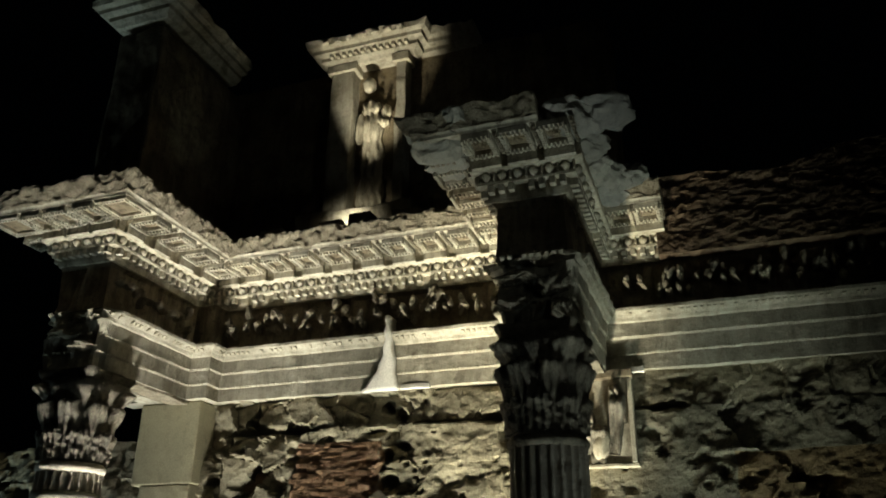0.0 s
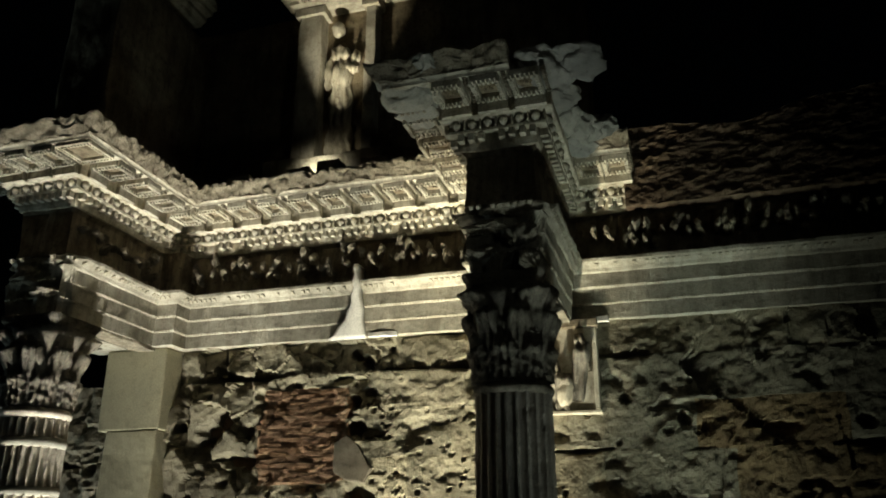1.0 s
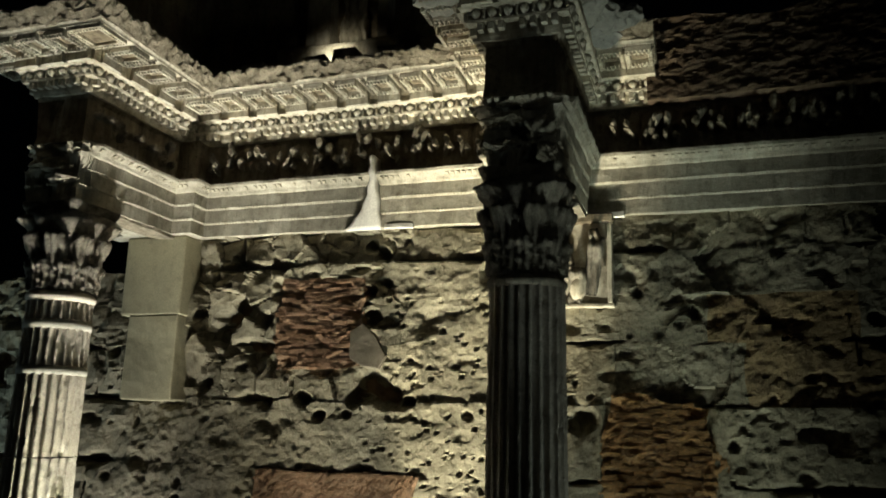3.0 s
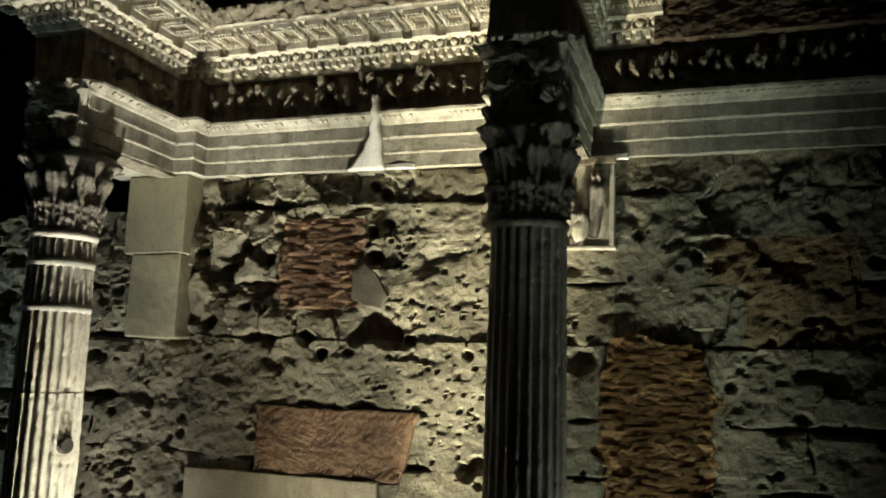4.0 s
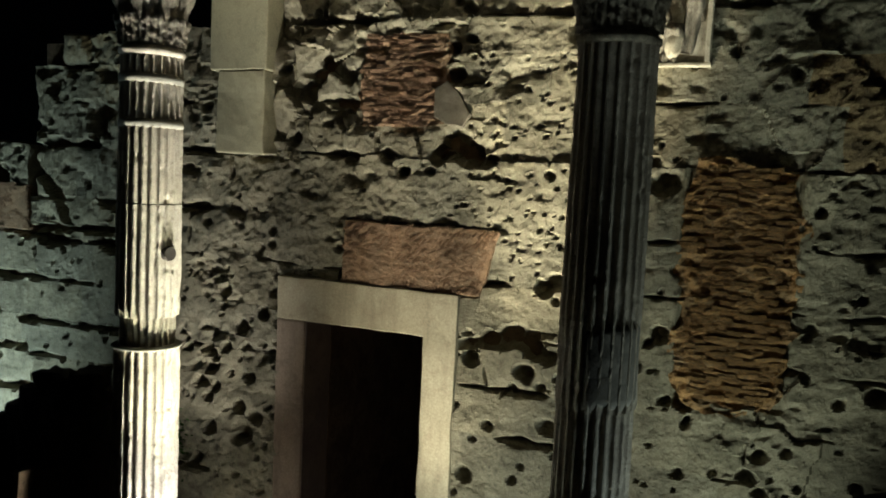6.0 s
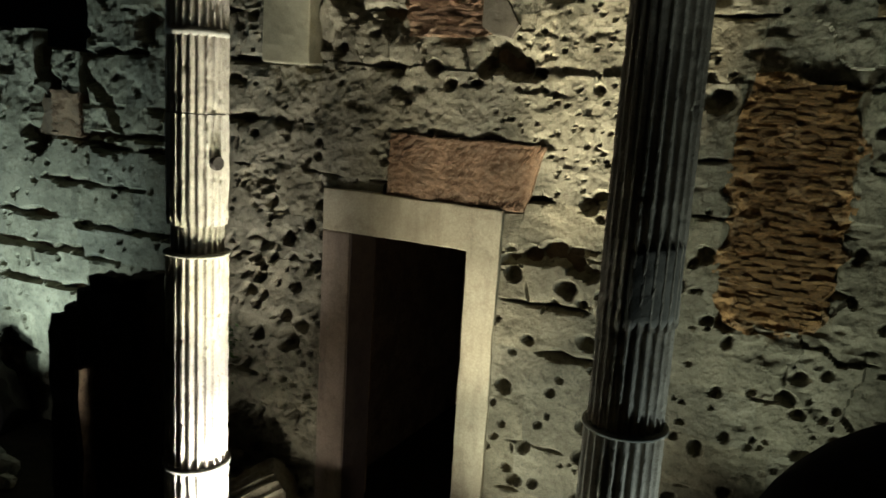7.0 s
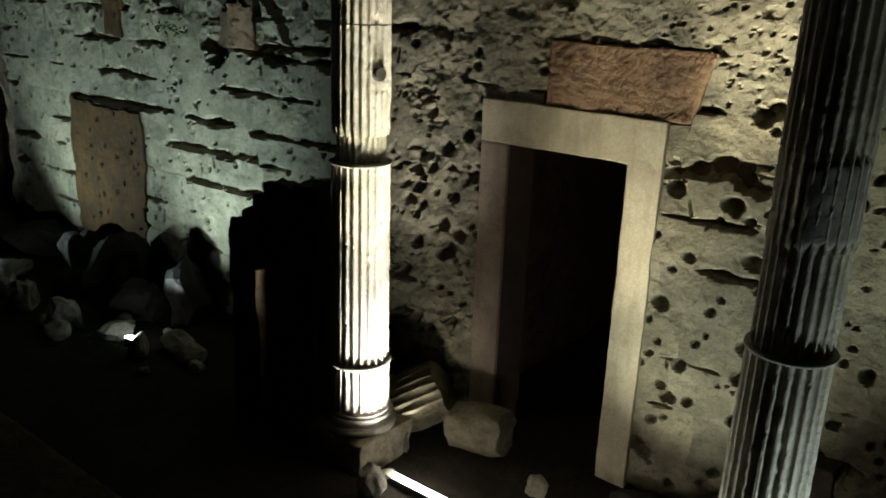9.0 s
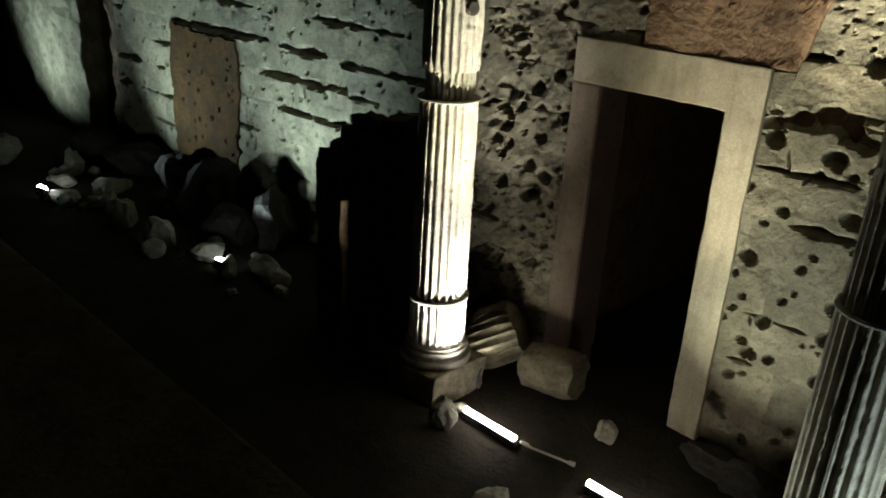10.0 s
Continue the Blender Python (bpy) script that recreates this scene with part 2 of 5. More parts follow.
def sweep(name, path, profile, material, step=0.12, ragged=0.0, rag_from=99.0, seed=0, wear=0.004, eroded=None):
    """Carries a profile of (outward, z) along a plan path with mitred corners; ragged wears the edge above rag_from away."""
    n = len(path)
    dirs = []
    for i in range(n - 1):
        d = Vector(path[i + 1]) - Vector(path[i])
        dirs.append(d.normalized())
    offs = []
    for i in range(n):
        a, b = dirs[max(0, i - 1)], dirs[min(n - 2, i)]
        na, nb = Vector((a.y, -a.x)), Vector((b.y, -b.x))
        s = na + nb
        offs.append(s * (2.0 / s.dot(s)) if s.length > 1e-6 else na)
    stations = []
    for i in range(n - 1):
        p, q = Vector(path[i]), Vector(path[i + 1])
        k = max(1, int((q - p).length / step))
        for j in range(k):
            f = j / k
            stations.append((p.lerp(q, f), offs[i].lerp(offs[i + 1], f)))
    stations.append((Vector(path[-1]), offs[-1]))
    verts, m = [], len(profile)
    for si, (p, o) in enumerate(stations):
        for out, z in profile:
            w = Vector(((p.x + o.x * out) * 3.1, (p.y + o.y * out) * 3.1, z * 3.1 + seed))
            out2 = out + noise.noise(w * 2.2) * wear
            z2 = z
            if eroded and out > -0.2:
                e = eroded(p)
                f3 = Vector((p.x * 2.1, p.y * 2.1, z * 4.5 + 3))
                out2 += e * (0.13 * noise.noise(f3) + 0.08 * noise.noise(f3 * 2.6) - 0.05 - out * 0.7)
            if ragged and z >= rag_from:
                r = noise.noise(w * 1.2) * 0.6 + noise.noise(w * 4.1) * 0.9
                out2 += ragged * min(0.3, r) - ragged * 0.2
                c = Vector(((p.x + o.x * out) * 4.2, (p.y + o.y * out) * 4.2, seed))
                z2 += ragged * (0.7 * noise.noise(c) + 0.5 * noise.noise(c * 2.7)) - ragged * 0.2
            verts.append((p.x + o.x * out2, p.y + o.y * out2, z2))
    faces = grid_faces(len(stations), m)
    for s in range(len(stations) - 1):
        a, b = s * m, (s + 1) * m
        faces.append((a + m - 1, b + m - 1, b, a))
    faces.append(tuple(range(m)))
    faces.append(tuple(range((len(stations) - 1) * m, len(stations) * m))[::-1])
    me = mesh_of(name, verts, faces, material)
    bm = bmesh.new()
    bm.from_mesh(me)
    bmesh.ops.recalc_face_normals(bm, faces=bm.faces)
    bm.to_mesh(me)
    bm.free()
    return me


def lump(seed, size, rough=0.35, detail=2, flat=1.0):
    """A broken stone."""
    bm = bmesh.new()
    bmesh.ops.create_icosphere(bm, subdivisions=detail, radius=1.0)
    r = random.Random(seed)
    cuts = [(Vector((r.gauss(0, 1), r.gauss(0, 1), r.gauss(0, 1))).normalized(), r.uniform(0.55, 0.85)) for _ in range(9)]
    o = Vector((seed * 1.7, seed * 0.3, seed * 2.9))
    for v in bm.verts:
        c = v.co.copy()
        for nrm, d in cuts:
            k = c.dot(nrm)
            if k > d:
                c -= nrm * (k - d)
        c += c.normalized() * noise.noise(c * 2.5 + o) * rough * 0.4
        v.co = Vector((c.x * size[0], c.y * size[1], c.z * size[2] * flat))
    return bm


# ---- ground ----
def ground_mesh():
    xs = np.concatenate([np.linspace(-900, -30, 12), np.linspace(-24, 8, 110), np.linspace(14, 900, 12)])
    ys = np.concatenate([np.linspace(-900, -12, 10), np.linspace(1.5, 9.9, 40), np.linspace(14, 900, 12)])
    X, Y = np.meshgrid(xs, ys, indexing="ij")
    Z = fbm(X * 0.9, Y * 0.9, 4, 3) * 0.05 - 0.03
    verts = np.stack([X, Y, Z], -1).reshape(-1, 3)
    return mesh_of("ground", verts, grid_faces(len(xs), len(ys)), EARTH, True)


tagged(new("ground", ground_mesh()), "dark trodden earth floor of the sunken excavation", "ground", kind="structure")

# ---- the long stone wall ----
WALL_Y, DOOR = 9.5, (-6.4, -4.05, 5.0)
COURSES = [0.0, 0.7, 1.4, 2.1, 2.79, 3.42, 4.04, 4.72, 5.4, 6.08, 6.94, 7.65, 8.2, 8.72, 9.2]
BRICK_PATCHES = {
    "relieving": (-5.62, -3.58, 5.2, 6.05), "square": (-12.45, -11.75, 5.5, 6.25), "notch": (-12.9, -11.57, 6.1, 9.0),
}
# brick fillings set into the face: the stone behind them is cut back
FILLINGS = {"upper": (-5.45, -4.2, 7.36, 8.55), "orange": (-1.15, 0.1, 4.25, 7.0)}
wall = tagged(new("wall_north"), "ruined wall of pitted grey tufa blocks with eroded joints", "wall", kind="structure")

hole_rng = np.random.default_rng(21)
HOLES = np.stack([hole_rng.uniform(-21.5, 6, 900), hole_rng.uniform(0.1, 9.1, 900), hole_rng.choice([0.035, 0.045, 0.06, 0.085, 0.11], 900, p=[0.3, 0.27, 0.2, 0.15, 0.08])], 1)
CLUSTERS = np.stack([hole_rng.uniform(-4.2, -2.2, 150), hole_rng.uniform(5.3, 8.3, 150), hole_rng.uniform(0.018, 0.032, 150)], 1)
for _ in range(60):
    c = (hole_rng.uniform(-16, 3), hole_rng.uniform(0.5, 5.5))
    CLUSTERS = np.vstack([CLUSTERS, np.stack([c[0] + hole_rng.normal(0, 0.12, 5), c[1] + hole_rng.normal(0, 0.09, 5), hole_rng.uniform(0.02, 0.035, 5)], 1)])
HOLES[:, 2] = np.where(HOLES[:, 0] < -9, np.minimum(HOLES[:, 2], 0.05), HOLES[:, 2])
HOLES[:, 2] = np.where((HOLES[:, 0] > -9) & (HOLES[:, 1] > 5.3), HOLES[:, 2] * 0.72, HOLES[:, 2])
LOW = np.stack([hole_rng.uniform(-9, 2, 130), hole_rng.uniform(0.3, 5.6, 130), hole_rng.choice([0.04, 0.05, 0.065], 130)], 1)
HOLES = np.vstack([HOLES, CLUSTERS, LOW])


CAVITIES = [(-7.21, 2.81, 0.14), (-7.82, 2.78, 0.1), (-7.31, 3.19, 0.1), (-7.73, 3.4, 0.08), (-7.3, 4.35, 0.11), (-7.9, 3.96, 0.09), (-7.85, 3.24, 0.07), (-7.1, 3.62, 0.08), (-6.9, 4.6, 0.09), (-7.6, 4.9, 0.1), (-2.61, 5.5, 0.09), (-1.3, 5.0, 0.1),
            (-12.75, 6.05, 0.24), (-12.65, 5.6, 0.2), 
            (-4.05, 7.14, 0.2), (-4.25, 6.98, 0.12), (-3.8, 6.98, 0.13), (-3.5, 6.93, 0.07), (-3.95, 8.85, 0.09), (-6.1, 8.0, 0.15), (-6.3, 7.8, 0.14), (-6.0, 8.2, 0.1), (-6.5, 7.15, 0.11), (-1.36, 6.78, 0.17),
            (-2.75, 5.38, 0.1), (-5.0, 6.95, 0.1), (-5.55, 6.9, 0.09), (-5.62, 8.0, 0.1), (-5.6, 7.6, 0.09), (-4.1, 8.35, 0.08), (-4.05, 8.0, 0.1)]

RIFTS = [((-12.95, 5.5), (-12.5, 6.2), 0.3), ((-12.6, 5.5), (-11.7, 5.5), 0.07), ((-11.55, 6.52), (-11.08, 6.13), 0.1), ((-11.08, 6.13), (-10.84, 5.64), 0.1), ((-11.6, 5.57), (-9.9, 5.6), 0.06), ((-11.5, 5.38), (-9.95, 5.4), 0.035), ((-10.2, 7.25), (-10.1, 7.45), 0.16),
         ((-17.6, 4.06), (-14.4, 4.08), 0.035), ((-13.2, 4.0), (-12.5, 4.06), 0.05), ((-11.9, 3.98), (-9.7, 4.02), 0.045), ((-14.2, 3.47), (-12.9, 3.46), 0.04), ((-12.4, 3.48), (-11.8, 3.5), 0.05), ((-14.0, 2.76), (-11.5, 2.76), 0.035),
         ((-3.72, 4.58), (-3.42, 4.62), 0.09), ((-3.45, 4.64), (-3.15, 4.72), 0.11), ((-3.2, 4.74), (-2.92, 4.7), 0.14), ((-2.92, 4.68), (-2.65, 4.54), 0.1), ((-2.9, 4.8), (-2.65, 4.8), 0.06)]


def facets(X, Z, size, seed, tilt=0.22, step=0.05, crack=0.6):
    """Broken faces of stone: cells that stand at uneven depths and slant, with cracks between them."""
    u, v = X / size + fbm(X * 3, Z * 3, 2, seed) * 0.25, Z / size + fbm(X * 3, Z * 3, 2, seed + 1) * 0.25
    i, j = np.floor(u).astype(int), np.floor(v).astype(int)
    best, second, h = np.full(X.shape, 9.0), np.full(X.shape, 9.0), np.zeros(X.shape)
    for a in (-1, 0, 1):
        for b in (-1, 0, 1):
            p, q = (i + a + seed * 31) % 256, (j + b + seed * 17) % 256
            du, dv = u - (i + a + _lat[p, q]), v - (j + b + _lat[q, p])
            d = np.hypot(du, dv)
            face = (_lat[p, (q + 91) % 256] - 0.5) * 2 * step + size * tilt * (du * (_lat[(p + 57) % 256, q] - 0.5) + dv * (_lat[(p + 33) % 256, (q + 12) % 256] - 0.5)) * 2
            second = np.where(d < best, best, np.minimum(second, d))
            h, best = np.where(d < best, face, h), np.minimum(best, d)
    return h - np.clip(0.07 - (second - best), 0, 1) * crack


def wall_relief(X, Z):
    """How far the wall's face stands out at a place."""
    upper = np.clip((Z - 5.2) / 1.5, 0, 1) * np.clip((-2.6 - X) / 1.5, 0.35, 1) + np.clip((X + 1.6) / 1.5, 0, 1) * 0.55
    left = np.clip((-5.9 - X) / 0.8, 0, 1) * np.clip((X + 9) / 1.0, 0, 1)
    amount = np.clip(0.3 + 0.7 * np.maximum(upper, left) + fbm(X * 0.5, Z * 0.7, 2, 9) * 0.3, 0.2, 1.15)
    broken = np.clip((-3.5 - X) / 0.5, 0, 1) * np.clip((X + 9) / 1.0, 0, 1) * np.clip((Z - 6.7) / 0.5, 0, 1)
    inset = np.maximum(np.abs(X + 4.83) - 0.66, np.abs(Z - 7.95) - 0.62)
    broken = broken * np.clip(inset / 0.12, 0, 1)
    h = fbm(X * 0.7, Z * 0.9, 3, 1) * 0.04 + (fbm(X * 2.6, Z * 3.4, 4, 2) * 0.052 + fbm(X * 11, Z * 12, 3, 5) * 0.024) * amount * (1 - 0.45 * broken)
    rough = np.clip(amount * 1.3 - 0.35, 0, 1)
    h -= rough * (1 - 0.5 * broken) * np.clip(fbm(X * 2.4, Z * 3.4, 4, 11) - 0.22, 0, 1) * 0.3
    h += facets(X, Z, 0.46, 3, 0.24, 0.055) * broken + facets(X, Z, 0.8, 5, 0.06, 0.03, 0.0) * np.clip((X + 0.9) / 0.8, 0, 1)
    calm = np.exp(-((X + 3.15) / 0.55) ** 2 - ((Z - 4.38) / 0.4) ** 2)
    h = h * (1 - 0.9 * calm) - 0.03 * calm
    near = HOLES[(HOLES[:, 0] > X.min() - 0.2) & (HOLES[:, 0] < X.max() + 0.2) & (HOLES[:, 1] > Z.min() - 0.2) & (HOLES[:, 1] < Z.max() + 0.2)]
    for hx, hz, r in near:
        d = np.hypot(X - hx, (Z - hz) * 1.15) / (r * (1 + 0.12 * np.sin(2 * np.arctan2(Z - hz, X - hx) + hx * 40)))
        h -= np.clip(1.35 - d, 0, 0.8) * 1.5 * min(r * 1.8, 0.14)
    for hx, hz, r in CAVITIES:
        if X.min() - 0.4 < hx < X.max() + 0.4 and Z.min() - 0.4 < hz < Z.max() + 0.4:
            d = np.hypot(X - hx, (Z - hz) * 1.1) / r + fbm(X * 5, Z * 5, 3, 17) * 0.5
            h -= np.clip(1.3 - d, 0, 0.7) * 0.3
    for (ax, az), (bx, bz), r in RIFTS:
        if X.min() - 0.4 < bx and ax < X.max() + 0.4 and Z.min() - 0.4 < max(az, bz) and min(az, bz) < Z.max() + 0.4:
            f = np.clip(((X - ax) * (bx - ax) + (Z - az) * (bz - az)) / ((bx - ax) ** 2 + (bz - az) ** 2), 0, 1)
            d = np.hypot(X - ax - f * (bx - ax), Z - az - f * (bz - az)) / r + fbm(X * 5, Z * 6, 3, 23) * (0.7 if r > 0.06 else 1.3)
            h = np.minimum(h, h - np.clip(1.25 - d, 0, 0.6) * 0.36)
    for x0, x1, z0, z1 in FILLINGS.values():
        away = np.maximum(np.maximum(x0 - X, X - x1), np.maximum(z0 - Z, Z - z1)) + fbm(X * 4, Z * 4, 2, 31) * 0.03
        inside = np.clip(-away / 0.05, 0, 1)
        h = h * (1 - inside) + np.minimum(h, -0.07) * inside
    return h


def tufa_block(x0, x1, z0, z1, k, step=0.034, material=None, wob=0.09, proud=0.0, flat=1.0, coarse=0.0):
    nu, nv = max(4, int((x1 - x0) / step)), max(4, int((z1 - z0) / step))
    u, v = np.linspace(0, 1, nu), np.linspace(0, 1, nv)
    U, V = np.meshgrid(u, v, indexing="ij")
    X, Z = x0 + U * (x1 - x0), z0 + V * (z1 - z0)
    # neighbours share the wander of the joint between them
    for edge_u, bend in ((x0, (1 - U) ** 3), (x1, U**3)):
        X = X + fbm(Z * 2.1, Z * 0 + edge_u * 5.3, 3, 4) * wob * bend
    for edge_v, bend in ((z0, (1 - V) ** 3), (z1, V**3)):
        Z = Z + fbm(X * 1.6, X * 0 + edge_v * 4.7, 3, 6) * wob * 0.55 * bend
    edge = np.minimum(np.minimum(U, 1 - U) * (x1 - x0), np.minimum(V, 1 - V) * (z1 - z0))
    eat = 0.004 + 0.24 * np.clip(fbm(X * 1.3, Z * 1.7, 4, 8) - np.where(np.minimum(U, 1 - U) * (x1 - x0) < np.minimum(V, 1 - V) * (z1 - z0), np.where(X < -9, 0.15, 0.26), np.where(X < -9, -0.13, 0.14)), 0, 1)
    h = wall_relief(X, Z) * flat + (proud or 0.018 * math.sin(k * 12.9))
    if coarse:
        h += coarse * (fbm(X * 5, Z * 13, 4, 41) + 0.7 * fbm(X * 15, Z * 24, 3, 43)) - 0.4 * coarse
    h -= np.clip(1 - edge / eat, 0, 1) ** 1.5 * (0.001 + (eat - 0.004) * 2.6)
    verts = np.stack([X, WALL_Y - h, Z], -1).reshape(-1, 3).tolist()
    faces = grid_faces(nu, nv)
    rim = [i * nv for i in range(nu)] + [(nu - 1) * nv + j for j in range(1, nv)] + [i * nv + nv - 1 for i in range(nu - 2, -1, -1)] + [j for j in range(nv - 2, 0, -1)]
    base = len(verts)
    for i in rim:
        verts.append((verts[i][0], WALL_Y + 0.32, verts[i][2]))
    for a in range(len(rim)):
        b = (a + 1) % len(rim)
        faces.append((rim[b], rim[a], base + a, base + b))
    return mesh_of("tufa_block", verts, faces, material or PEPERINO)


def core(x0, x1, z0, z1, name="wall_core"):
    part(name, box_bm(x0, x1, WALL_Y + 0.22, WALL_Y + 1.1, z0, z1), RUBBLE, wall)


core(-21.6, -12.9, 0, 7.0)
core(-12.9, -11.57, 0, 6.1)
core(-11.57, DOOR[0], 0, 8.6)
core(DOOR[1], 9.0, 0, 9.1)
core(DOOR[0], DOOR[1], DOOR[2], 9.1)
core(-8.0, -6.3, 8.6, 9.1)


def cut_spans(x0, x1, gaps):
    spans = [(x0, x1)]
    for a, b in gaps:
        out = []
        for p, q in spans:
            if b <= p or a >= q:
                out.append((p, q))
            else:
                if a - p > 0.12:
                    out.append((p, a))
                if q - b > 0.12:
                    out.append((b, q))
        spans = out
    return spans


block_rng = random.Random(5)
k = 0
for ci in range(len(COURSES) - 1):
    z0, z1 = COURSES[ci], COURSES[ci + 1]
    mid = (z0 + z1) / 2
    gaps = []
    if mid < DOOR[2]:
        gaps.append((DOOR[0] - 0.02, DOOR[1] + 0.02))
    for x0, x1, p0, p1 in BRICK_PATCHES.values():
        if min(z1, p1) - max(z0, p0) > 0.02:
            gaps.append((x0, x1))
    left = -21.6
    if mid > 7.0:
        left = -11.57
    if mid > 8.2:
        left = -10.9
    if mid > 8.8:
        left = -7.9
    elif mid > 7.7:
        left = max(left, -11.6)
    x = left + block_rng.uniform(0, 0.3)
    cuts = [left]
    while x < 7.5:
        x += block_rng.uniform(1.1, 1.9) if x > -13 else block_rng.uniform(1.5, 2.4)
        cuts.append(min(x, 7.5))
    for a, b in zip(cuts[:-1], cuts[1:]):
        for px0, px1, p0, p1 in BRICK_PATCHES.values():
            lo, hi = max(a, px0), min(b, px1)
            if hi - lo > 0.05 and min(z1, p1) - max(z0, p0) > 0.02 and not (mid < DOOR[2] and lo > DOOR[0] and hi < DOOR[1]):
                for y0, y1 in ((z0, min(z1, p0)), (max(z0, p1), z1)):
                    if y1 - y0 > 0.06:
                        k += 1
                        part("tufa_block", tufa_block(lo, hi, y0, y1, k), PEPERINO, wall)
        for p, q in cut_spans(a, b, gaps):
            k += 1
            brown = 0.6 < (p + q) / 2 < 2.3 and 6.9 < mid < 8.3
            part("tufa_block", tufa_block(p, q, z0, z1, k, 0.026 if p > -8.5 else 0.045, BROWN_TUFA if brown else None), PEPERINO, wall)

for i, (p, q) in enumerate(((-21.6, -19.4), (-19.4, -17.5), (-17.5, -15.3), (-15.3, -13.9), (-13.9, -12.9))):
    part("tufa_block", tufa_block(p, q, 6.94, 7.3 - 0.12 * (i % 2) + 0.06 * math.sin(i * 4), 900 + i, 0.045), PEPERINO, wall)
for x0, x1, z0, z1, seed in ((-18.5, -15.6, 0.5, 4.0, 3), (-16.65, -15.95, 5.42, 6.8, 4)):
    part("plaster_panel", tufa_block(x0, x1, z0, z1, 950 + seed, 0.05, BROWN_PLASTER, 0.25, 0.04, 0.85), BROWN_PLASTER, wall, "blotched brown plaster on the tufa wall")

# ---- entablature that follows the wall and steps out over the columns ----
C1, C2, AXIS_Y, HALF = -7.34, -1.63, 7.67, 0.385
FRONT, BACK, STEP = AXIS_Y - HALF, 9.4, 9.1
STUB = -0.4
C1L, C1R, C2L, C2R = C1 - HALF, C1 + HALF, C2 - HALF, C2 + HALF
ARCH_PATH = [(C1L - 0.35, BACK), (C1L - 0.35, STEP), (C1L, STEP), (C1L, FRONT), (C1R, FRONT), (C1R, STEP), (C1R + 0.31, STEP), (C1R + 0.31, BACK), (C2L - 0.31, BACK), (C2L - 0.31, STEP), (C2L, STEP),
             (C2L, FRONT), (C2R, FRONT), (C2R, BACK), (7.5, BACK)]
CORN_PATH = [(C1L, BACK + 0.2), (C1L, FRONT), (C1R, FRONT), (C1R, BACK), (C2L, BACK), (C2L, FRONT), (C2R, FRONT), (C2R, BACK), (STUB, BACK)]
# the corona and gutter are broken away along the far flank, but for a stub at the wall
CORONA_RUNS = [CORN_PATH[:6] + [(C2R - 0.12, FRONT)], [(C2R + 0.02, BACK), (STUB + 0.02, BACK)]]
entab = tagged(new("entablature"), "carved marble entablature stepping out over the columns", "entablature", kind="structure")
IN = -0.3
part("architrave", sweep("architrave", ARCH_PATH, [(IN, 9.17), (0.0, 9.17), (0.0, 9.345), (0.015, 9.36), (0.022, 9.37), (0.024, 9.54), (0.035, 9.56), (0.045, 9.57), (0.047, 9.73), (0.07, 9.745), (0.09, 9.78), (0.12, 9.81),
     (0.165, 9.85), (0.17, 9.885), (0.1, 9.9), (IN, 9.9)], ARCH_MARBLE, 0.05, wear=0.02, eroded=lambda p: min(1.0, max(0.0, (FRONT + 0.35 - p.y) / 0.35))), ARCH_MARBLE, entab, "pale marble architrave with three bands")
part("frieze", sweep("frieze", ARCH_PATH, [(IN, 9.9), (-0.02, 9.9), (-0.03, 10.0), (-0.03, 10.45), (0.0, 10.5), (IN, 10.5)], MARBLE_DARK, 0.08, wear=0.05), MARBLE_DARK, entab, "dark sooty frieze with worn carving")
part("bed_moulding", sweep("bed_moulding", CORN_PATH, [(IN, 10.5), (0.03, 10.5), (0.045, 10.54), (0.05, 10.575), (0.05, 10.66), (0.14, 10.662), (0.145, 10.688), (0.1, 10.692), (0.1, 10.79), (0.2, 10.8), (0.215, 10.815), (0.2, 10.83), (0.2, 11.0), (IN, 11.0)], MARBLE, 0.06, wear=0.01), MARBLE, entab)
for seed, path in enumerate(CORONA_RUNS):
    part("corona", sweep("corona", path, [(IN, 11.0), (0.665, 11.0), (0.67, 11.03), (0.68, 11.045), (0.69, 11.055)], MARBLE, 0.07, wear=0.012), MARBLE, entab)
    part("sima", sweep("sima", path, [(IN, 11.055), (0.685, 11.055), (0.69, 11.07), (0.72, 11.075), (0.725, 11.1), (0.74, 11.115), (0.75, 11.13), (0.77, 11.145), (0.775, 11.16), (0.795, 11.175), (0.8, 11.19), (0.82, 11.205), (0.825, 11.22), (0.83, 11.25), (0.6, 11.265), (IN, 11.27)], SIMA, 0.018, ragged=0.06, rag_from=11.07, seed=seed, wear=0.034), SIMA, entab, "ragged weathered cornice edge")


def broken_core(x, y, z, size, seed, mat=None):
    """Rounded, broken masonry where the cornice has lost its carving."""
    bm = lump(seed, size, 0.7, 4)
    for v in bm.verts:
        v.co += noise.noise_vector(v.co * 7 + Vector((seed, 0, 0))) * 0.035 + noise.noise_vector(v.co * 19) * 0.012
    bmesh.ops.transform(bm, matrix=Matrix.Translation((x, y, z)) @ Matrix.Rotation(seed * 0.9 if size[0] < size[1] * 1.6 else 0.0, 4, "Z"), verts=bm.verts)
    part("broken_core", bm, mat or MARBLE_WORN, entab, "broken rounded masonry of the cornice")


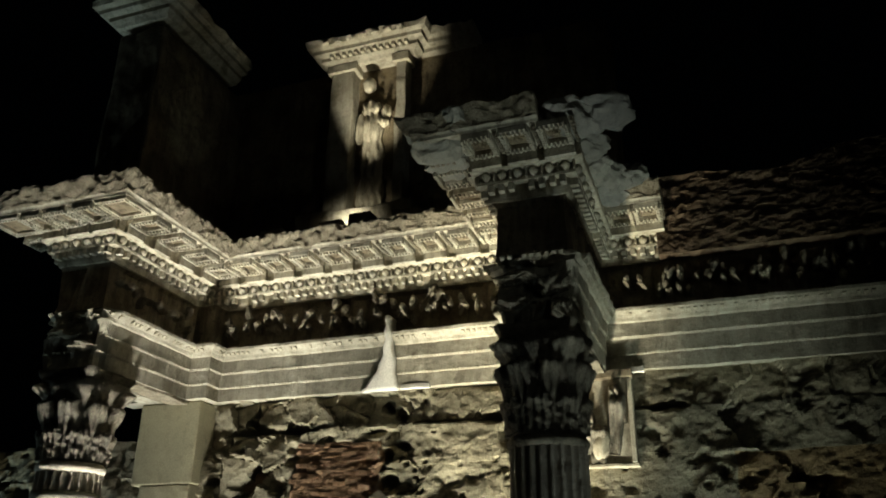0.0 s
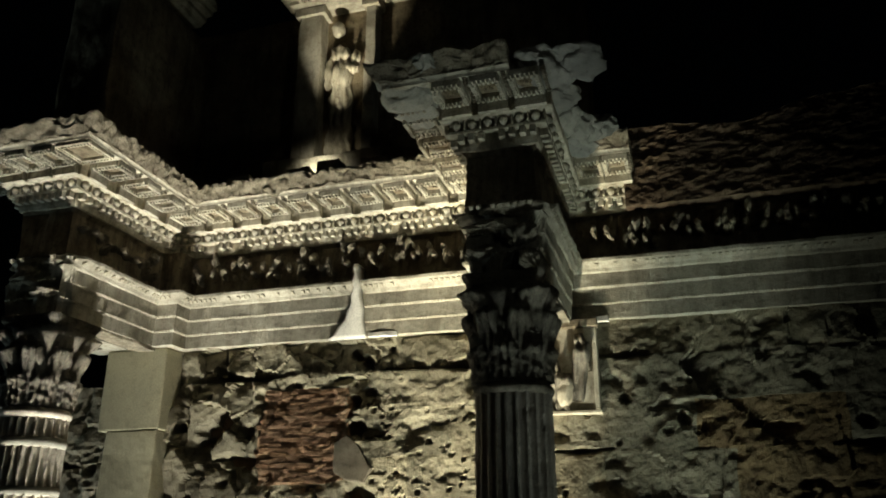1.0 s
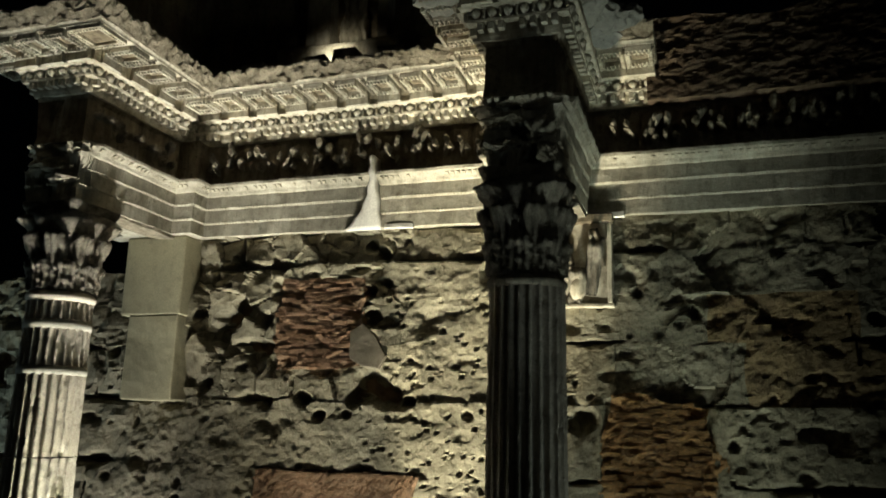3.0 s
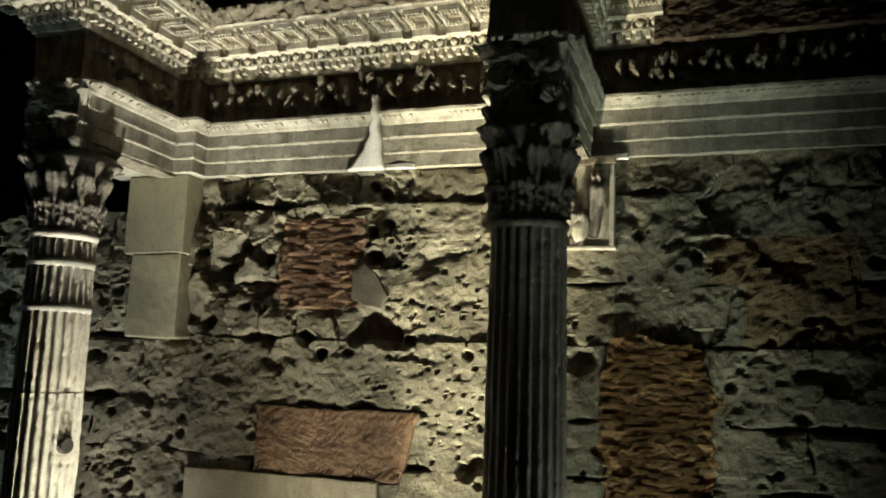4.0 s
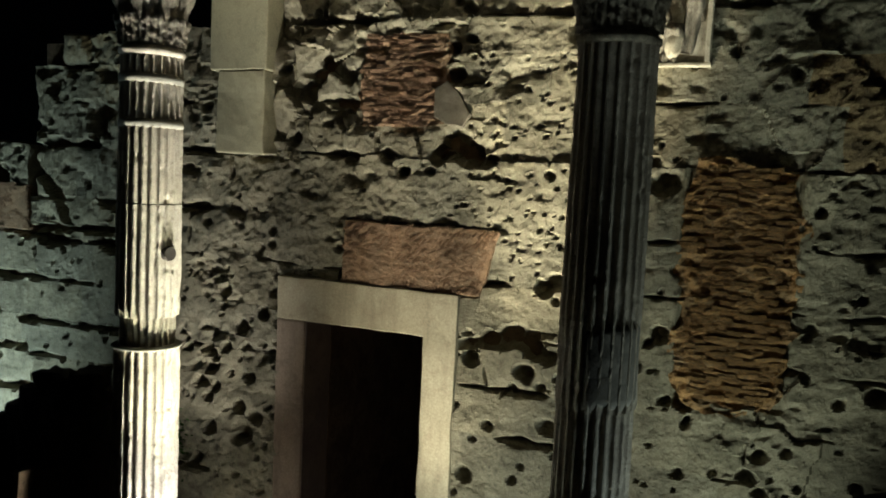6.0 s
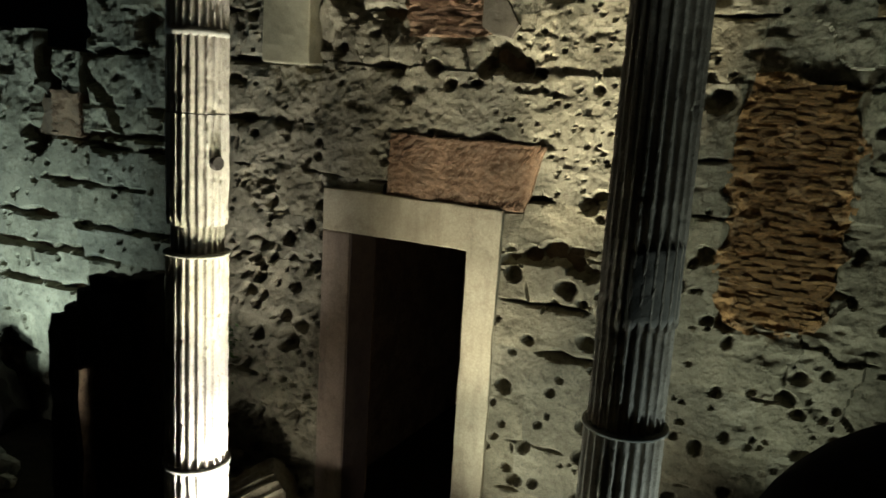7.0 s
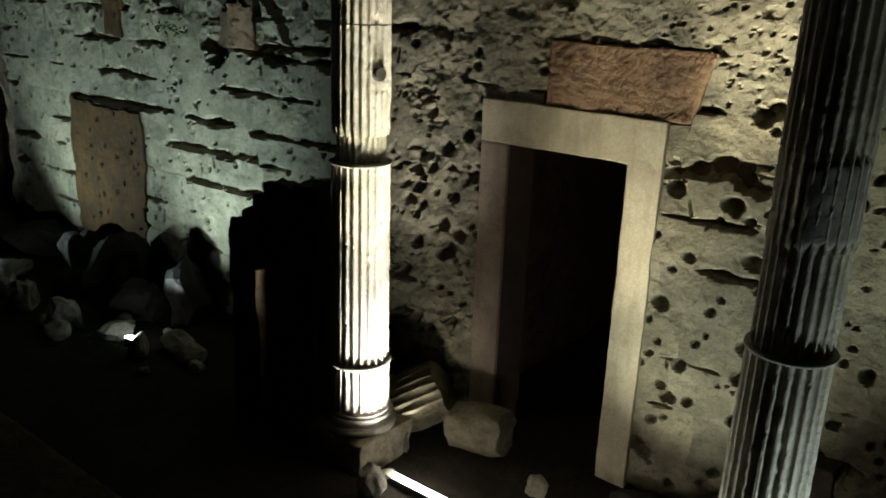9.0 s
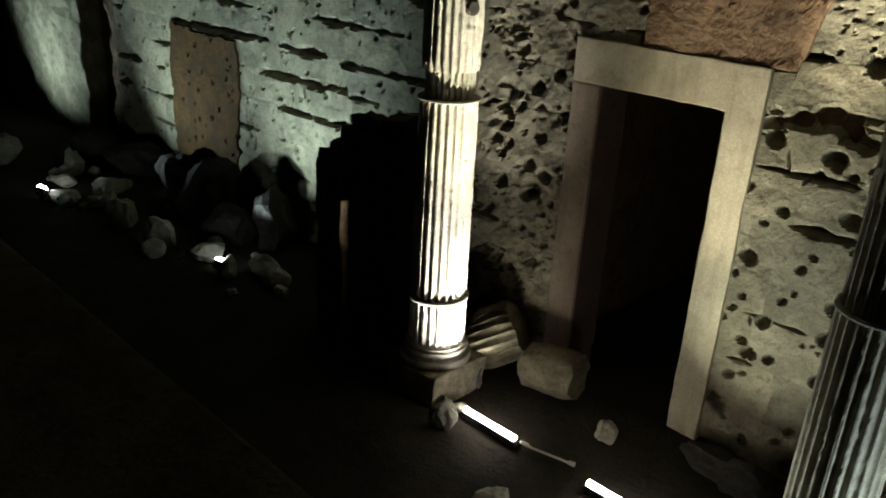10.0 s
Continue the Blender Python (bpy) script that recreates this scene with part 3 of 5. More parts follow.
for i, (dx, y, z, size) in enumerate(((0.12, FRONT - 0.42, 11.13, (0.36, 0.34, 0.17)), (0.42, FRONT - 0.3, 11.16, (0.34, 0.36, 0.17)), (0.22, FRONT + 0.12, 11.1, (0.3, 0.36, 0.14)), (0.16, FRONT + 0.62, 11.07, (0.28, 0.34, 0.13)),
                                      (0.34, FRONT + 0.88, 11.12, (0.3, 0.26, 0.17)), (0.2, FRONT + 1.2, 11.06, (0.3, 0.3, 0.13)), (0.55, FRONT + 1.12, 11.2, (0.22, 0.2, 0.14)))):
    broken_core(C2R + dx, y, z, size, 60 + i, GREY_PATCH)
for i, (dx, y, z, size) in enumerate(((-0.44, FRONT - 0.42, 11.06, (0.34, 0.36, 0.14)), (-0.42, FRONT - 0.05, 11.02, (0.3, 0.34, 0.09)), (-0.2, FRONT - 0.62, 11.17, (0.26, 0.18, 0.12)), (-0.62, FRONT - 0.6, 11.19, (0.2, 0.2, 0.13)))):
    broken_core(C2L + dx, y, z, size, 80 + i, PLASTER)
for i, (x, z, size) in enumerate(((C2 + 0.2, 9.5, (0.2, 0.1, 0.16)), (C2 - 0.22, 9.36, (0.2, 0.09, 0.07)), (C2 - 0.15, 9.62, (0.24, 0.08, 0.06)), (C2 + 0.1, 9.8, (0.3, 0.1, 0.07)), (C2 + 0.28, 9.28, (0.12, 0.1, 0.12)),
                                  (C1 + 0.2, 9.42, (0.2, 0.1, 0.07)), (C1 - 0.1, 9.62, (0.3, 0.09, 0.09)), (C1 + 0.24, 9.78, (0.2, 0.1, 0.06)))):
    broken_core(x, FRONT - 0.02, z, size, 120 + i)
for x, seed in ((C1R, 1), (C2R, 2), (C2L + 0.28, 3)):
    part("soffit_panel", worn_box("soffit_panel", x - 0.27, x - 0.015, FRONT + 0.8, STEP + 0.2, 9.12, 9.168, SIMA, 0.03, 0.045, seed), SIMA, entab)
for i, (x, h) in enumerate(((-4.7, 0.1), (-4.25, 0.14), (-3.6, 0.1), (-3.05, 0.16), (-2.6, 0.12), (-5.6, 0.09))):
    part("sima_stump", worn_box("sima_stump", x - 0.17, x + 0.17, BACK - 0.74, BACK - 0.5, 11.2, 11.27 + h, SIMA, 0.05, 0.06, x), SIMA, entab)


def dentil_mesh():
    bm = box_bm(-0.032, 0.032, -0.085, 0.0, 0.0, 0.085, 0.006, 1)
    me = bpy.data.meshes.new("dentil")
    bm.to_mesh(me)
    bm.free()
    me.materials.append(MARBLE)
    return me


def egg_mesh():
    """A pointed egg with the dart beside it."""
    bm = bmesh.new()
    bmesh.ops.create_uvsphere(bm, u_segments=10, v_segments=8, radius=1.0, matrix=Matrix.Translation((0, -0.01, 0.006)) @ Matrix.Diagonal((0.05, 0.062, 0.056, 1)))
    for v in bm.verts:
        if v.co.z < 0:
            v.co.x *= 1 + v.co.z * 9
    box_bm(-0.009 + 0.092, 0.009 + 0.092, -0.05, 0.0, -0.045, 0.045, 0, 1, bm)
    me = bpy.data.meshes.new("egg_ornament")
    bm.to_mesh(me)
    bm.free()
    me.materials.append(MARBLE)
    return me


def finish(bm, name, material):
    me = bpy.data.meshes.new(name)
    bm.to_mesh(me)
    bm.free()
    me.materials.append(material)
    return me


def modillion_mesh():
    """A smooth console face, wider at the foot, with a fringed square frame before it on the underside of the cornice."""
    bm = box_bm(-0.165, 0.165, -0.055, 0.0, -0.185, 0.0, 0.01, 2)
    for v in bm.verts:
        v.co.x *= 1.0 - 0.12 * (v.co.z + 0.185) / 0.185
    for x0, x1, y0, y1 in ((-0.155, 0.155, -0.115, -0.055), (-0.15, 0.15, -0.46, -0.41), (-0.155, -0.1, -0.41, -0.115), (0.1, 0.155, -0.41, -0.115)):
        box_bm(x0, x1, y0, y1, -0.07, 0.0, 0.008, 1, bm)
    for i in range(7):
        x = -0.138 + i * 0.046
        for y in (-0.1, -0.435):
            box_bm(x - 0.014, x + 0.014, y - 0.022, y + 0.022, -0.105, -0.06, 0.005, 1, bm)
    for i in range(6):
        y = -0.15 - i * 0.046
        for s in (-1, 1):
            box_bm(s * 0.128 - 0.022, s * 0.128 + 0.022, y - 0.014, y + 0.014, -0.1, -0.06, 0.005, 1, bm)
    for v in bm.verts:
        v.co += noise.noise_vector(v.co * 17) * 0.006
    return finish(bm, "modillion", MARBLE)


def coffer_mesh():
    """The sunk panel of a coffer with a worn rosette, coloured dark for the shade in it."""
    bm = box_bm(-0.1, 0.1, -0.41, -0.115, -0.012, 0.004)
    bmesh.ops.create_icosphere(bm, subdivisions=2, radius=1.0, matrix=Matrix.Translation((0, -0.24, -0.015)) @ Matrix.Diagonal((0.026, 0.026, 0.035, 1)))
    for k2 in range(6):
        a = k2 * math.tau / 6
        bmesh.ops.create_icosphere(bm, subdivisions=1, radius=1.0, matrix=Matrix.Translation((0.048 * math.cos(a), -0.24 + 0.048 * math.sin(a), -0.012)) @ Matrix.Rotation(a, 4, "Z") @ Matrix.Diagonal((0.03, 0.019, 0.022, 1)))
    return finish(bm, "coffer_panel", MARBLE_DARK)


def spacer_mesh():
    """Carved leaf strip between two consoles."""
    bm = box_bm(-0.026, 0.026, -0.46, 0.0, -0.02, 0.0, 0.006, 1)
    for i in range(7):
        box_bm(-0.02, 0.02, -0.05 - i * 0.062 - 0.02, -0.05 - i * 0.062 + 0.02, -0.055, -0.02, 0.006, 1, bm)
    return finish(bm, "leaf_strip", SIMA)


def run(me, name, spacing, out, z, lost=0.0, seed=0, jitter=0.0, shift=0.0, skip=()):
    """Repeats of an ornament along the cornice's legs, joined only by the path."""
    r = random.Random(seed)
    n = len(CORN_PATH)
    for i in range(n - 1):
        if i in skip:
            continue
        p, q = Vector(CORN_PATH[i]), Vector(CORN_PATH[i + 1])
        d = (q - p).normalized()
        o = Vector((d.y, -d.x))
        # lengthen at outer corners, shorten at inner ones
        turn_a = 0 if i == 0 else (Vector(CORN_PATH[i]) - Vector(CORN_PATH[i - 1])).normalized().cross(d)
        turn_b = 0 if i == n - 2 else d.cross((Vector(CORN_PATH[i + 2]) - q).normalized())
        p2, q2 = p + d * (out * (1 if turn_a > 0.5 else -1 if turn_a < -0.5 else 0)) * -1, q + d * (out * (1 if turn_b > 0.5 else -1 if turn_b < -0.5 else 0))
        length = (q2 - p2).dot(d)
        if length < spacing:
            continue
        count = max(1, round(length / spacing + (0.3 if length < 1.5 else 0.0)))
        for j in range(count):
            if r.random() < lost:
                continue
            c = p2 + d * (length * (j + 0.5 + shift) / count) + o * out
            ob = part(name, me, MARBLE, entab)
            ob.matrix_basis = Matrix.Translation((c.x, c.y, z + r.uniform(-jitter, jitter))) @ Matrix.Rotation(math.atan2(d.y, d.x), 4, "Z") @ pose(0, 0, 0, r.uniform(-2, 2) * (jitter > 0), 0, r.uniform(-3, 3) * (jitter > 0))


run(modillion_mesh(), "modillion", 0.475, 0.2, 11.0, 0.0, 3, skip=(6,))
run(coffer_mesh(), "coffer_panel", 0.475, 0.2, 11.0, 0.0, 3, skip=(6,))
run(spacer_mesh(), "leaf_strip", 0.475, 0.2, 11.0, 0.0, 3, 0.0, 0.5, skip=(6,))


def corner_mesh():
    """The square coffer under an outer corner of the cornice."""
    bm = bmesh.new()
    a, w = 0.23, 0.06
    for x0, x1, y0, y1 in ((-a, a, -a, -a + w), (-a, a, a - w, a), (-a, -a + w, -a + w, a - w), (a - w, a, -a + w, a - w)):
        box_bm(x0, x1, y0, y1, -0.055, 0.0, 0.006, 1, bm)
    for i in range(10):
        t = -0.2 + i * 0.044
        for x, y in ((t, -a + 0.03), (t, a - 0.03), (-a + 0.03, t), (a - 0.03, t)):
            box_bm(x - 0.014, x + 0.014, y - 0.014, y + 0.014, -0.074, -0.05, 0.004, 1, bm)
    return finish(bm, "corner_coffer", MARBLE)


# dark panel colour stands in for shade in the corner coffers
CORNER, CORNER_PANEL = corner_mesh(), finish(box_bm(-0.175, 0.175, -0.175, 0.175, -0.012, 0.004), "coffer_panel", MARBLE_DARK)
for cx, s in ((C1L, -1), (C1R, 1)):
    for me in (CORNER, CORNER_PANEL):
        ob = part(me.name.split(".")[0], me, MARBLE, entab)
        ob.matrix_basis = Matrix.Translation((cx + s * 0.43, FRONT - 0.43, 11.0))
run(dentil_mesh(), "dentil", 0.116, 0.05, 10.575, 0.05, 4, 0.003)
run(egg_mesh(), "egg_ornament", 0.185, 0.12, 10.742, 0.05, 5, 0.003)


def carving_mesh(seed):
    """Broken, weathered carving: a few upright stumps of stone."""
    bm = bmesh.new()
    r = random.Random(seed)
    for _ in range(r.randint(2, 4)):
        c = Vector((r.uniform(-0.1, 0.1), r.uniform(-0.05, 0.0), r.uniform(-0.12, 0.14)))
        bmesh.ops.create_icosphere(bm, subdivisions=2, radius=1.0, matrix=Matrix.Translation(c) @ Matrix.Rotation(r.uniform(-0.5, 0.5), 4, "Y") @ Matrix.Diagonal((r.uniform(0.015, 0.045), r.uniform(0.05, 0.11), r.uniform(0.03, 0.12), 1)))
    for v in bm.verts:
        v.co += noise.noise_vector(v.co * 22 + Vector((seed, 0, 0))) * 0.035
    me = bpy.data.meshes.new("frieze_carving")
    bm.to_mesh(me)
    bm.free()
    me.materials.append(SIMA)
    return me


def bead_rows():
    """Small beads along the bands of the architrave, as one strip."""
    bm = bmesh.new()
    r = random.Random(2)
    for i in range(len(ARCH_PATH) - 1):
        p, q = Vector(ARCH_PATH[i]), Vector(ARCH_PATH[i + 1])
        d, length = (q - p).normalized(), (q - p).length
        o = Vector((d.y, -d.x))
        for z, out, step, a in ((9.358, 0.012, 0.045, 0.013), (9.562, 0.036, 0.045, 0.013), (9.815, 0.125, 0.075, 0.024)):
            for j in range(int(length / step)):
                if r.random() < 0.25:
                    continue
                c = p + d * ((j + 0.5) * step) + o * out
                bmesh.ops.create_cube(bm, size=1.0, matrix=Matrix.Translation((c.x, c.y, z)) @ Matrix.Rotation(math.atan2(d.y, d.x), 4, "Z") @ Matrix.Rotation(0.785, 4, "X") @ Matrix.Diagonal((a * 1.7, a * 1.7, a * 1.7, 1)))
    return finish(bm, "bead_row", ARCH_MARBLE)


tagged(part("bead_row", bead_rows(), ARCH_MARBLE, entab), kind="stuff")

CARVINGS = [carving_mesh(s) for s in range(9)]
cr = random.Random(8)
for x0, x1 in ((C1R + 0.4, C2L - 0.3), (C2R + 0.35, 5.5)):
    x = x0
    while x < x1:
        ob = part("frieze_carving", cr.choice(CARVINGS), SIMA, entab)
        ob.matrix_basis = Matrix.Translation((x, BACK - 0.04, 10.22 + cr.uniform(-0.08, 0.08))) @ Matrix.Rotation(cr.uniform(-0.3, 0.3), 4, "Y") @ Matrix.Diagonal((1, cr.uniform(0.8, 1.25), cr.uniform(0.8, 1.2), 1))
        x += cr.uniform(0.1, 0.26)
for i in range(6):
    ob = part("frieze_carving", cr.choice(CARVINGS), SIMA, entab)
    ob.matrix_basis = Matrix.Translation((C1R + 0.03, FRONT + 0.2 + i * 0.28, 10.2 + cr.uniform(-0.08, 0.08))) @ Matrix.Rotation(math.pi / 2, 4, "Z")


def white_patch():
    """A spill of white filler over the broken architrave, wide at the foot and narrow above."""
    rows = 22
    verts, faces = [], []
    for i in range(rows):
        v = i / (rows - 1)
        z = 9.15 + v * 0.95
        left = -4.05 - 0.4 * (1 - v) ** 3.1 + 0.012 * math.sin(v * 31)
        right = -3.94 + 0.008 * math.sin(v * 19) - 0.05 * v
        out = 0.03 + 0.17 * min(1, v * 1.35)
        for j in range(9):
            u = j / 8
            bulge = math.sin(u * math.pi) * 0.02
            verts.append((left + (right - left) * u, BACK - out - bulge - 0.008 * noise.noise(Vector((u * 5, v * 9, 0))), z))
    n0 = len(verts)
    verts += [(x, BACK + 0.05, z) for x, y, z in verts]
    g = grid_faces(rows, 9)
    faces = g + [tuple(n0 + q for q in f[::-1]) for f in g]
    rim = [i * 9 for i in range(rows)] + [(rows - 1) * 9 + j for j in range(1, 9)] + [i * 9 + 8 for i in range(rows - 2, -1, -1)] + list(range(7, 0, -1))
    for a in range(len(rim)):
        b = (a + 1) % len(rim)
        faces.append((rim[b], rim[a], n0 + rim[a], n0 + rim[b]))
    return mesh_of("white_filler", verts, faces, WHITE_FILL, True)


part("white_filler", white_patch(), WHITE_FILL, entab, "smooth white filler spilled over the broken architrave")
part("white_filler", worn_box("white_filler", -3.9, -3.5, BACK - 0.012, BACK + 0.05, 9.15, 9.21, WHITE_FILL, 0.03, 0.05, 9), WHITE_FILL, entab)
part("white_filler", worn_box("white_filler", -1.0, -0.82, BACK - 0.025, BACK + 0.05, 9.15, 9.21, WHITE_FILL, 0.03, 0.05, 10), WHITE_FILL, entab)


# ---- columns ----
def shaft_mesh(name, x, z0, z1, r0, r1, wear, material=None, smooth_from=None, seed=0, flutes=24):
    per = 6
    nu = flutes * per
    nv = max(2, int((z1 - z0) / 0.045) + 1)
    th = np.linspace(0, math.tau, nu, endpoint=False)
    zz = np.linspace(z0, z1, nv)
    T, Z = np.meshgrid(th, zz, indexing="ij")
    f = (np.arange(nu) % per) / per
    depth = np.where(f < 0.17, 0.0, np.sin(np.clip(f - 0.17, 0, 1) / 0.83 * math.pi) ** 0.7)[:, None]
    r = r0 + (r1 - r0) * (Z - z0) / max(z1 - z0, 1e-6)
    worn = np.clip(fbm(T * 1.6, Z * 1.1, 3, seed) + wear, 0, 1)
    R_ = r - depth * 0.042 * (1 - 0.4 * worn) - worn * 0.012 - np.abs(fbm(T * 16, Z * 13, 3, seed + 2)) * (0.009 if x < -5 else 0.007) * (0.6 + worn) - np.clip(fbm(T * 5, Z * 6, 3, seed + 5) - 0.45, 0, 1) * 0.07 - (1 - depth) * np.clip(fbm(T * 19, Z * 15, 3, seed + 8) + 0.05 + 0.4 * worn, 0, 1) * (0.017 if x < -5 else 0.01)
    verts = np.stack([x + R_ * np.cos(T), AXIS_Y + R_ * np.sin(T), Z], -1).reshape(-1, 3).tolist()
    faces = grid_faces(nu, nv, True)
    faces.append(tuple(i * nv for i in range(nu))[::-1])
    faces.append(tuple(i * nv + nv - 1 for i in range(nu)))
    return mesh_of(name, verts, faces, material or PAVONAZZETTO)


def lathe(name, x, y, prof, material, n=48, wear=0.0, smooth=True):
    verts, m = [], len(prof)
    for i in range(n):
        a = i * math.tau / n
        for r, z in prof:
            rr = r + wear * noise.noise(Vector((math.cos(a) * 3, math.sin(a) * 3, z * 6 + x)))
            verts.append((x + rr * math.cos(a), y + rr * math.sin(a), z))
    faces = grid_faces(n, m, True)
    if prof[0][0] > 1e-6:
        faces.append(tuple(i * m for i in range(n))[::-1])
    if prof[-1][0] > 1e-6:
        faces.append(tuple(i * m + m - 1 for i in range(n)))
    return mesh_of(name, verts, faces, material, smooth)


def leaf_mesh(w, h, curl, ribs=5, seed=0, tip=0.12):
    """A thick acanthus leaf against the bell, rising along +z; its ribbed tip rolls out along +x and falls back."""
    nu, nv = 25, 34
    verts = []
    for i in range(nu):
        u = i / (nu - 1) * 2 - 1
        for j in range(nv):
            v = j / (nv - 1)
            half = w * 0.5 * (0.86 + 0.14 * math.sin(v * math.pi)) * (0.88 + 0.12 * abs(math.sin(v * math.pi * 3.5)))
            y = u * w * 0.55
            m = min(1.0, max(0.0, (half - abs(y)) / (0.13 * w)))
            t = min(1.0, max(0.0, (v - 0.45) / 0.45))
            roll = curl * t * t * (3 - 2 * t)
            fall = math.sin(min(1.0, max(0.0, (1.0 - v) / tip)) * math.pi / 2)
            groove = 0.5 - 0.5 * math.cos((u + 1) * math.pi * ribs)
            out = (0.035 + 0.03 * v + roll * (1 - 0.45 * u * u)) * m**0.6 * fall - 0.03 * (1 - m * fall) + (groove - 0.5) * (0.03 + roll * 0.28) * m * fall
            out += 0.03 * noise.noise(Vector((y * 9 + seed, v * 5, seed))) * m
            verts.append((out - y * y / 0.8, y, h * v))
    faces = grid_faces(nu, nv)
    n0 = len(verts)
    verts += [(-0.09 - y * y / 0.8, y, z) for x, y, z in verts]
    faces += [tuple(n0 + i for i in f[::-1]) for f in grid_faces(nu, nv)]
    rim = [i * nv for i in range(nu)] + [(nu - 1) * nv + j for j in range(1, nv)] + [i * nv + nv - 1 for i in range(nu - 2, -1, -1)] + [j for j in range(nv - 2, 0, -1)]
    for a in range(len(rim)):
        b = (a + 1) % len(rim)
        faces.append((rim[a], rim[b], n0 + rim[b], n0 + rim[a]))
    return mesh_of("acanthus_leaf", verts, faces, CAP_MARBLE, True)


LEAF_LOW, LEAF_HIGH, VOLUTE = leaf_mesh(0.34, 0.36, 0.03, 5, 0), leaf_mesh(0.36, 0.66, 0.075, 5, 3), leaf_mesh(0.46, 0.5, 0.15, 4, 7, 0.24)


def abacus_mesh(x, y, z0, z1, half, dip):
    outline = []
    for s in range(4):
        base = s * math.pi / 2
        for i in range(9):
            u = i / 8 * 2 - 1
            px, py = half - dip * (1 - u * u), u * (half - 0.06)
            outline.append((px * math.cos(base) - py * math.sin(base), px * math.sin(base) + py * math.cos(base)))
    n = len(outline)
    verts = []
    for sc, z in ((0.9, z0), (0.93, z0 + 0.04), (0.97, z0 + 0.06), (1.0, z1 - 0.03), (1.0, z1)):
        verts += [(x + px * sc, y + py * sc, z) for px, py in outline]
    faces = []
    for lv in range(4):
        for i in range(n):
            j = (i + 1) % n
            faces.append((lv * n + i, lv * n + j, (lv + 1) * n + j, (lv + 1) * n + i))
    faces += [tuple(range(n))[::-1], tuple(range(4 * n, 5 * n))]
    return mesh_of("abacus", verts, faces, CAP_MARBLE)


def capital(col, x, z0, z1, r, lost=None):
    cap = part("capital", lathe("capital", x, AXIS_Y, [(r - 0.01, z0), (r + 0.0, z0 + 0.3), (r + 0.015, z0 + 0.6), (r + 0.06, z0 + 0.8), (r + 0.13, z1 - 0.14)], CAP_MARBLE, 32, 0.02), CAP_MARBLE, col, "worn corinthian capital with acanthus leaves")
    for i in range(8):
        for me, turn, lift in ((LEAF_LOW, 0.0, 0.03), (LEAF_HIGH, 0.5, 0.08)):
            a = (i + turn) * math.tau / 8
            ob = part("acanthus_leaf", me, PAVONAZZETTO, cap)
            ob.matrix_basis = Matrix.Translation((x, AXIS_Y, z0 + lift)) @ Matrix.Rotation(a, 4, "Z") @ Matrix.Translation((r - 0.02, 0, 0))
    for i in range(4):
        a = (i + 0.5) * math.tau / 4
        if i == lost:
            continue
        ob = part("volute", VOLUTE, CAP_MARBLE, cap)
        ob.matrix_basis = Matrix.Translation((x, AXIS_Y, z0 + 0.47)) @ Matrix.Rotation(a, 4, "Z") @ Matrix.Translation((r + 0.01, 0, 0))
    part("abacus", abacus_mesh(x, AXIS_Y, z1 - 0.13, z1, 0.42, 0.06), PAVONAZZETTO, cap)


def base_of(col, x):
    prof = [(0.46, 0.48), (0.51, 0.49), (0.535, 0.53), (0.535, 0.57), (0.51, 0.605), (0.455, 0.61), (0.455, 0.625), (0.43, 0.64), (0.425, 0.67), (0.45, 0.69), (0.475, 0.695), (0.485, 0.72), (0.475, 0.745), (0.435, 0.75), (0.43, 0.775), (0.45, 0.78), (0.455, 0.8), (0.43, 0.815), (0.4, 0.84)]
    part("base", lathe("base", x, AXIS_Y, prof, PAVONAZZETTO, 64, 0.012, False), PAVONAZZETTO, col, "moulded round marble base")
    part("plinth", worn_box("plinth", x - 0.55, x + 0.55, AXIS_Y - 0.55, AXIS_Y + 0.55, -0.05, 0.485, MARBLE_WORN, 0.05, 0.07, x), MARBLE_WORN, col, "battered square plinth block")


def ring(col, x, z0, z1, r, label="plain repair ring", mat=None):
    part("repair_ring", lathe("repair_ring", x, AXIS_Y, [(r - 0.03, z0), (r, z0 + 0.01), (r + 0.004, (z0 + z1) / 2), (r, z1 - 0.01), (r - 0.03, z1)], mat or PLASTER, 64, 0.006), PLASTER, col, label)


def radius_at(z):
    return 0.425 - 0.045 * (z - 0.84) / 7.2


column = tagged(new("column"), "tall fluted corinthian column of pale marble, brightly lit", "column", "freestanding columns")
base_of(column, C1)
for a, b, grow, wear, seed in ((0.84, 1.5, 0.004, 0.1, 31), (1.56, 4.42, 0.0, 0.15, 33), (4.42, 4.8, -0.06, 0.0, 35), (4.8, 6.19, 0.0, 0.18, 37), (6.205, 7.13, -0.003, 0.05, 38), (7.22, 7.66, -0.005, -0.1, 39), (7.76, 8.02, -0.005, -0.1, 41)):
    part("shaft_drum", shaft_mesh("shaft_drum", C1, a, b, radius_at(a) + grow, radius_at(b) + grow, wear, seed=seed), PAVONAZZETTO, column)
ring(column, C1, 1.49, 1.565, radius_at(1.5) + 0.025, "thin projecting repair ring")
ring(column, C1, 4.4, 4.44, radius_at(4.4) + 0.02, "thin projecting repair ring")
ring(column, C1, 7.12, 7.23, radius_at(7.2) - 0.004)
ring(column, C1, 7.65, 7.77, radius_at(7.7) - 0.004)
part("astragal", lathe("astragal", C1, AXIS_Y, [(0.365, 7.98), (0.385, 8.0), (0.395, 8.03), (0.39, 8.06), (0.36, 8.09)], PAVONAZZETTO, 48, 0.012), PAVONAZZETTO, column)
capital(column, C1, 8.08, 9.165, 0.37, lost=3)

a_ = radians(-8)
bm = bmesh.new()
